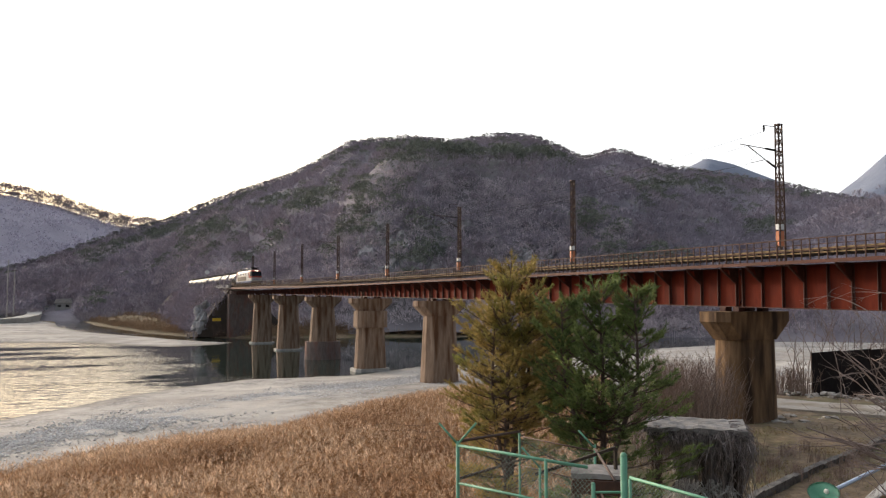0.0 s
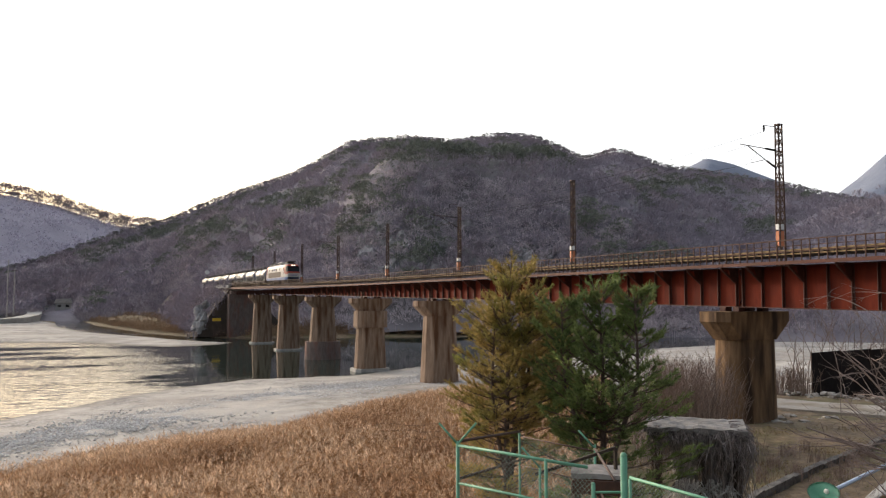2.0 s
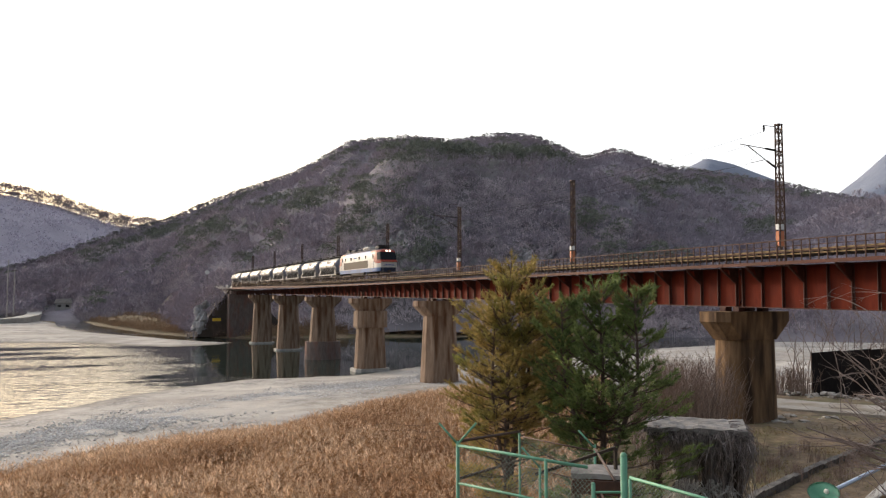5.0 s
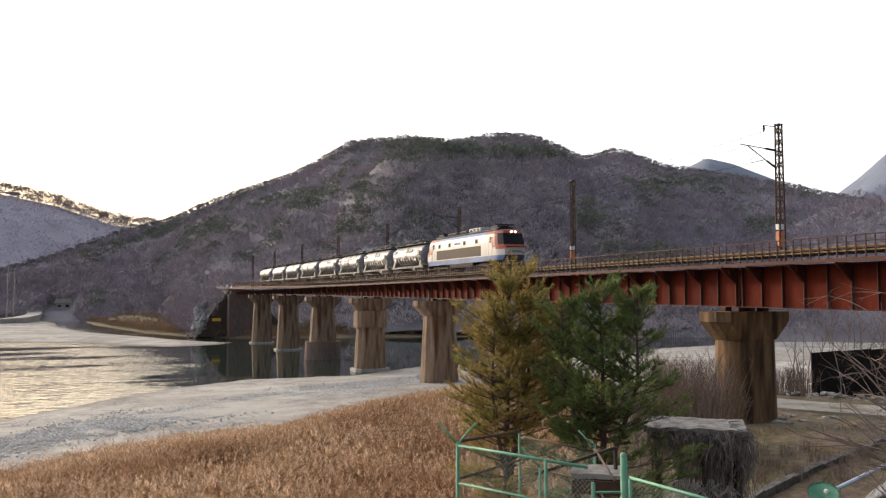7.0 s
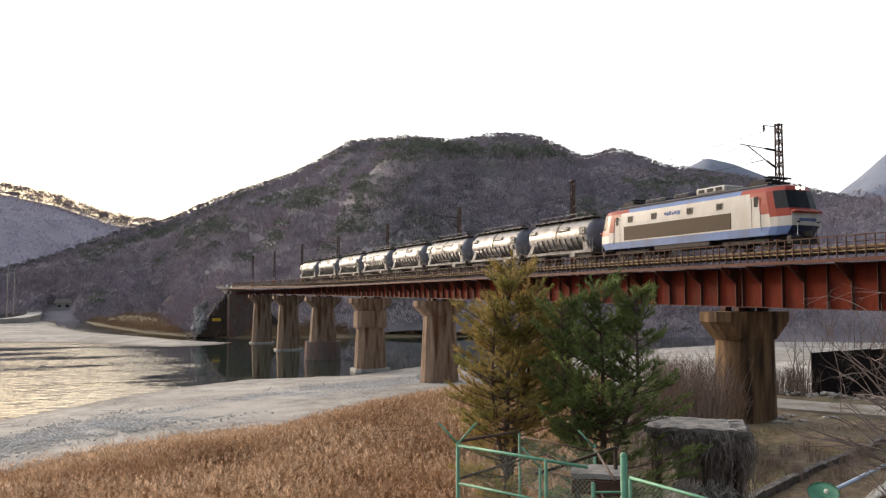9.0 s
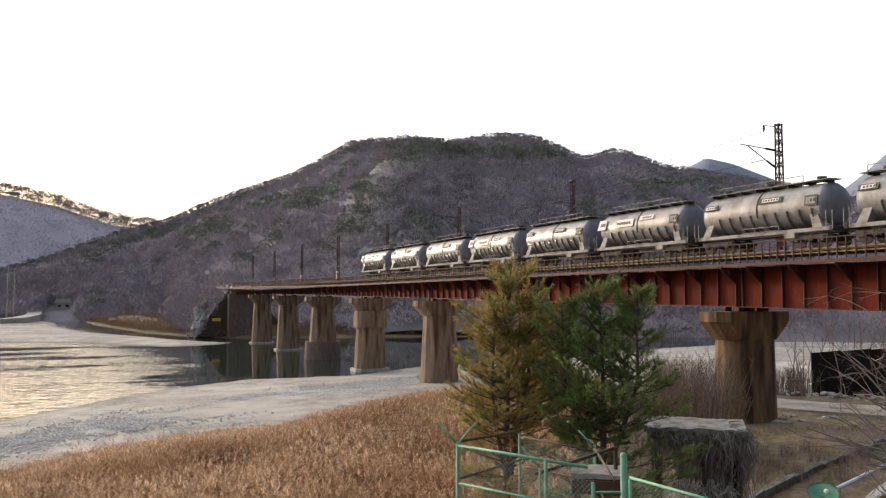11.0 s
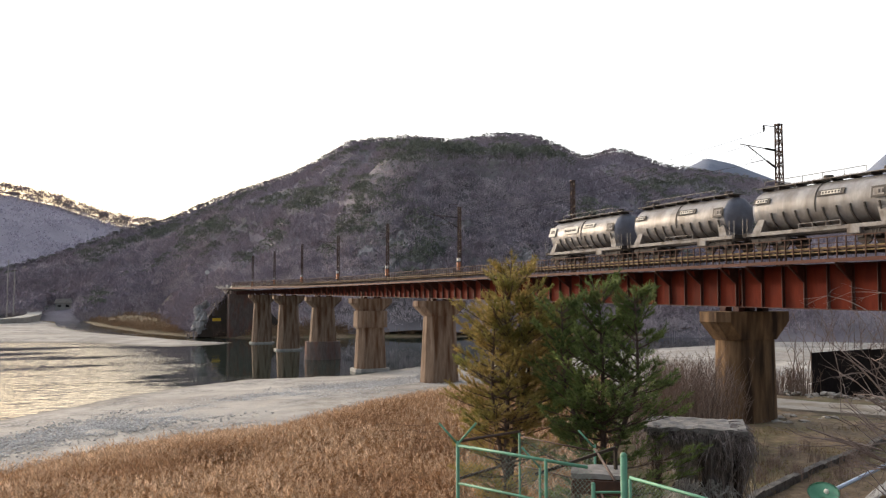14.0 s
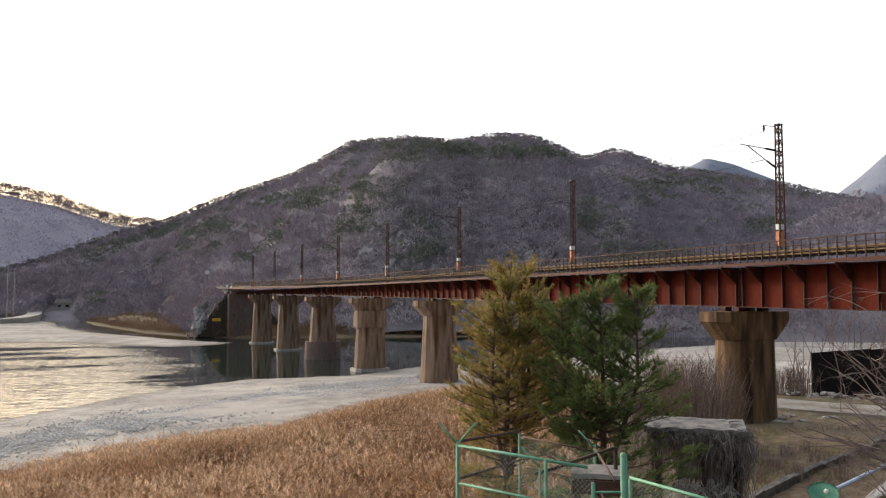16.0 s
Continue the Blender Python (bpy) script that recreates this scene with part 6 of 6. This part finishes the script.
# debris under the pines
for i, (x, y, z, l, w) in enumerate(((10.6, 12.6, 6.6, 1.3, 0.5), (9.6, 12.2, 6.3, 1.0, 0.3), (11.6, 12.4, 6.2, 1.2, 0.6), (8.4, 12.9, 6.4, 1.2, 0.35))):
    bm = bmesh.new()
    zz = gz(x, y)
    ragged(bm, (0, 0, 0), (l, w, 0.14), 0.02, 3, i)
    ob = finish("broken_slab", bm, M["concrete_pale"])
    ob.matrix_world = pose(x, y, zz + 0.12, 6 * i - 8, 8, 37 * i)
    tagged(ob, "broken pale concrete slab on the slope", "slab", "broken slabs")


# ---- far bank: abutment, embankment, rocks, signs, village ----
def mound(name, y0, y1, label):
    """Railway embankment with sloping sides."""
    V, F = [], []
    n = int(abs(y1 - y0) / 4) + 1
    for i in range(n + 1):
        y = y0 + (y1 - y0) * i / n
        zt = deck_z(y) + 0.42
        for dx, z in ((-11 - 1.5 * noise.noise(Vector((y * 0.2, 0, 0))), 0.2), (-6.5, zt * 0.55 + 0.6 * noise.noise(Vector((y * 0.3, 4, 0)))), (-2.6, zt), (2.6, zt), (13, 0.5)):
            V.append((BX + dx, y, z))
    for i in range(n):
        for k in range(4):
            F.append((i * 5 + k, i * 5 + k + 1, i * 5 + k + 6, i * 5 + k + 5))
    F.append((0, 1, 2, 3, 4))
    return raw(name, V, F, M_mound, "structure", label=label, category="embankment")


M_mound = mat("embankment_earth", (0.075, 0.058, 0.048), (0.14, 0.11, 0.09), 0.8, 1.0, 0.6, c3=(0.055, 0.05, 0.04), scale3=0.2)
mound("embankment_far", Y_ABUT + 3.0, 330, "brown railway embankment beyond the bridge")
P = np.stack([BX - rng.uniform(2.5, 12, 620), rng.uniform(Y_ABUT - 1, 300, 620), np.zeros(620)], 1)
P[:, 2] = np.interp(BX - P[:, 0], [2.6, 6.5, 11], [11.2, 6.3, 0.5]) - 0.3
P = P[(P[:, 0] < BX - 4) | (P[:, 1] > Y_ABUT + 6)]
V, F = twig_trees(P, 3.4, 46, 0.09)
fast("embankment_scrub", V, F, M_bare, "stuff", "bare grey-brown scrub on the embankment", "scrub")
mound("embankment_near", Y_END - 1.0, -260, "brown railway embankment")


def abutment(y, sg, label):
    t = thing("abutment", label, "abutment", pose(BX, y, 0), "bridge abutments")
    top = sole_z(y) - 0.3
    bm = bmesh.new()
    box(bm, (0, sg * 2.2, top / 2 - 0.5), (6.2, 4.0, top + 1), bevel=0.1)
    part("abutment_wall", bm, M["caisson"], t)
    bm = bmesh.new()
    box(bm, (0, sg * 2.6, (top + deck_z(y)) / 2 + 0.05), (5.0, 3.0, deck_z(y) - top), bevel=0.05)
    part("ballast_wall", bm, M["caisson"], t)
    for sx in (-1, 1):
        bm = bmesh.new()
        long = 74.0 if sg > 0 else 12.0
        box(bm, (sx * 2.75, sg * (2.5 + long / 2), walk_z(y) + 0.3), (0.4, long, 0.7), bevel=0.05)
        part("parapet", bm, M["concrete_pale"], t)


abutment(Y_ABUT, 1, "dark stained bridge abutment at the foot of the hill")
abutment(Y_END, -1, "stained concrete abutment ending the bridge")


def outcrop(pts, sizes, label, seed):
    t = thing("rock_outcrop", label, "rock")
    for i, (p, s) in enumerate(zip(pts, sizes)):
        bm = bmesh.new()
        r = bmesh.ops.create_icosphere(bm, subdivisions=3, radius=1)
        o = Vector((seed + i * 3.7, i * 1.3, 0))
        for v in r["verts"]:
            c = v.co.copy()
            k = 1 + 0.45 * noise.noise(c * 1.1 + o) + 0.42 * noise.noise(c * 2.9 + o) + 0.26 * noise.noise(c * 6.5 + o)
            c = Vector((c.x * k, c.y * k, c.z * k * 1.25))
            c = Vector((round(c.x * 3) / 3 * 0.45 + c.x * 0.55, round(c.y * 3) / 3 * 0.45 + c.y * 0.55, c.z))
            v.co = Vector(p) + c * s
        part("rock", bm, M_rock, t)
    return t


def cliff_points(az0, az1, z0, z1, n):
    P = sample(HM, 0.03, 0.42, 6000)
    a = np.degrees(np.arctan2(P[:, 0], P[:, 1]))
    ok = (a > az0) & (a < az1) & (P[:, 2] > z0) & (P[:, 2] < z1)
    return P[ok][:n]


for az0, az1, z0, z1, n, s, lb in ((19.3, 21.6, 22, 38, 20, 3.0, "tall grey crag above the bridge"), (21.4, 25.2, 12, 32, 42, 3.2, "steep pale grey cliff above the river"),
                                   (27, 33, 12, 27, 36, 2.6, "grey rock face on the hill foot"), (32.5, 38, 12, 26, 36, 2.7, "grey rock face on the hill foot"), (24, 29, 20, 34, 10, 2.6, "grey crag among bare trees")):
    Pc = cliff_points(az0, az1, z0, z1, n)
    outcrop([tuple(p - np.array([0, 0, s * 0.55])) for p in Pc], [s * rng.uniform(0.45, 1.15) for _ in Pc], lb, az0)
outcrop([(27.5, 194.0, 3.6), (28.3, 194.3, 5.4), (27.7, 194.5, 7.0), (29.4, 195.2, 8.3)], [1.35, 1.3, 1.05, 0.8], "pale limestone outcrop beside the abutment", 2.0)


def far_sign():
    t = thing("yellow_sign", "small yellow sign board on two posts", "sign")
    bm = bmesh.new()
    box(bm, (31.4, 191.5, 4.85), (1.9, 0.08, 0.7), bevel=0.01)
    part("board", bm, mat("sign_yellow", (0.62, 0.38, 0.03), (0.7, 0.45, 0.05), 3, 0.5, 0.02), t)
    for x in (30.8, 32.0):
        bm = bmesh.new()
        bar(bm, (x, 191.6, gz(x, 191.6) - 0.2), (x, 191.6, 5.0), 0.08, sides=6)
        part("post", bm, M["pole_steel"], t)


far_sign()


def disc_signal():
    t = thing("track_signal", "white round signal on a slim post beside the track", "signal")
    bm = bmesh.new()
    bar(bm, (35.3, 232.3, 8.0), (35.3, 232.3, 16.8), 0.14, sides=8)
    part("post", bm, M["pole_steel"], t)
    bm = bmesh.new()
    bmesh.ops.create_cone(bm, cap_ends=True, segments=20, radius1=0.62, radius2=0.62, depth=0.12, matrix=pose(35.3, 232.2, 17.0, 90, 0, 0))
    part("disc", bm, M["white_tag"], t)


disc_signal()


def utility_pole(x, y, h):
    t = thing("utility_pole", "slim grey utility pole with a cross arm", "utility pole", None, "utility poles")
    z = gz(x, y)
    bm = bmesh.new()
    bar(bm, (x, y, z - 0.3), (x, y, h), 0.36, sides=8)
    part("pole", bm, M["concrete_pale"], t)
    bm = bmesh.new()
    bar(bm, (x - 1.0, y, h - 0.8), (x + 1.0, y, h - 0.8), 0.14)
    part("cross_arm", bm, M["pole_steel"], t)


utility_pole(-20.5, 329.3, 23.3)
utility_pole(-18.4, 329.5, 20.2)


def slope_z(x, y):
    """Height of the main hill's foot at a place."""
    G = HM.reshape(-1, 3)
    return float(G[np.argmin((G[:, 0] - x) ** 2 + (G[:, 1] - y) ** 2), 2])


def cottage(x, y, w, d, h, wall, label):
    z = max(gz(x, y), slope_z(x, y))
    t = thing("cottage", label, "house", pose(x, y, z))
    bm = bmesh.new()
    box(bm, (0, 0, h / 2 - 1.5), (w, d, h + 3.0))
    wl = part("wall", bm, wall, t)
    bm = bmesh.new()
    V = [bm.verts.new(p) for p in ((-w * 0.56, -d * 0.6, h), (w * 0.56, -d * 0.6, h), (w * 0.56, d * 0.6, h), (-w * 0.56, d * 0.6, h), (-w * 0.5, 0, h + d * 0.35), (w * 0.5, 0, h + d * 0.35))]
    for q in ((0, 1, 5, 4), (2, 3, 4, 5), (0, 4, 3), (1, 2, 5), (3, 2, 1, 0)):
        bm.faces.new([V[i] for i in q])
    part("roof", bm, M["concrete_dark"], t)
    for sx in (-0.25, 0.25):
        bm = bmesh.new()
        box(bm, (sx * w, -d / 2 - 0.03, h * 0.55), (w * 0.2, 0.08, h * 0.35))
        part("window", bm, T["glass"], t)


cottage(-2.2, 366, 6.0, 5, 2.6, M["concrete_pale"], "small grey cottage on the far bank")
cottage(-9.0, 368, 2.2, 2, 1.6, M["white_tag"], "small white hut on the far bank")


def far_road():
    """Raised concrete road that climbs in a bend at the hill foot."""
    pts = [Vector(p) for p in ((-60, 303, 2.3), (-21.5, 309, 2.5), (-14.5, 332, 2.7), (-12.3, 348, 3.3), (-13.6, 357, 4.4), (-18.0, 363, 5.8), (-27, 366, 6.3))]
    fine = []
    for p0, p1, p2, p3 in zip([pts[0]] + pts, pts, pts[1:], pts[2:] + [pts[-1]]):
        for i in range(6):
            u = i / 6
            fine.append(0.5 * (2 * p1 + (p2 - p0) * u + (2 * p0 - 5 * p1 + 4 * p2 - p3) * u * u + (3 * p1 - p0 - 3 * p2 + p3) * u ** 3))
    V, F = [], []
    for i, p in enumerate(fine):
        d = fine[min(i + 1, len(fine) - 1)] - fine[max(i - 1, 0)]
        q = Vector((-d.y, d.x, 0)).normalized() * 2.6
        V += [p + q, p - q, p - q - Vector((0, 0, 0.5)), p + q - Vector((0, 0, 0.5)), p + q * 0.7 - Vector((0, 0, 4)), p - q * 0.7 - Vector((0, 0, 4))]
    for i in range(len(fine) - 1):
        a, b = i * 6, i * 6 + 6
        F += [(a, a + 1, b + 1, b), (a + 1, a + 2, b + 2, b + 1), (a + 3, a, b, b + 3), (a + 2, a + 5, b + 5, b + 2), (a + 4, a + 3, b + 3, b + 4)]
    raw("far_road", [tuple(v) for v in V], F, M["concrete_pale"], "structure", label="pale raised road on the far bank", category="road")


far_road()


# ---- what moves ----
def nose(t):
    return float(np.interp(t, [0, 9, 12.5, 16], [183.0, 32.6, -25.3, -81.6]))


def rest(y):
    return pose(BX, y, deck_z(y) + RAIL_TOP, -0.378, 0, 0)


def motions():
    ts = [0.0, 2.0, 4.0, 6.0, 8.0, 8.6, 9.4, 10.0, 11.0, 12.0, 12.5, 13.0, 14.0, 15.0, 16.0]
    cars = [(loco, 0.0)] + [(w, LOCO_L + WAGON_L * i) for i, w in enumerate(wagons)]
    for car, back in cars:
        walk(car, [(t, rest(nose(t) + back)) for t in ts])
    turns = [(f / FPS, -math.degrees((183.0 - nose(f / FPS)) / 0.46)) for f in range(0, 16 * FPS + 1)]
    for car, _ in cars:
        for w in [o for o in car.children_recursive if o.name.startswith("wheelset")]:
            y = w.location.y
            walk(w, [(t, pose(0, y, 0.46, -a, 0, 0)) for t, a in turns])


motions()
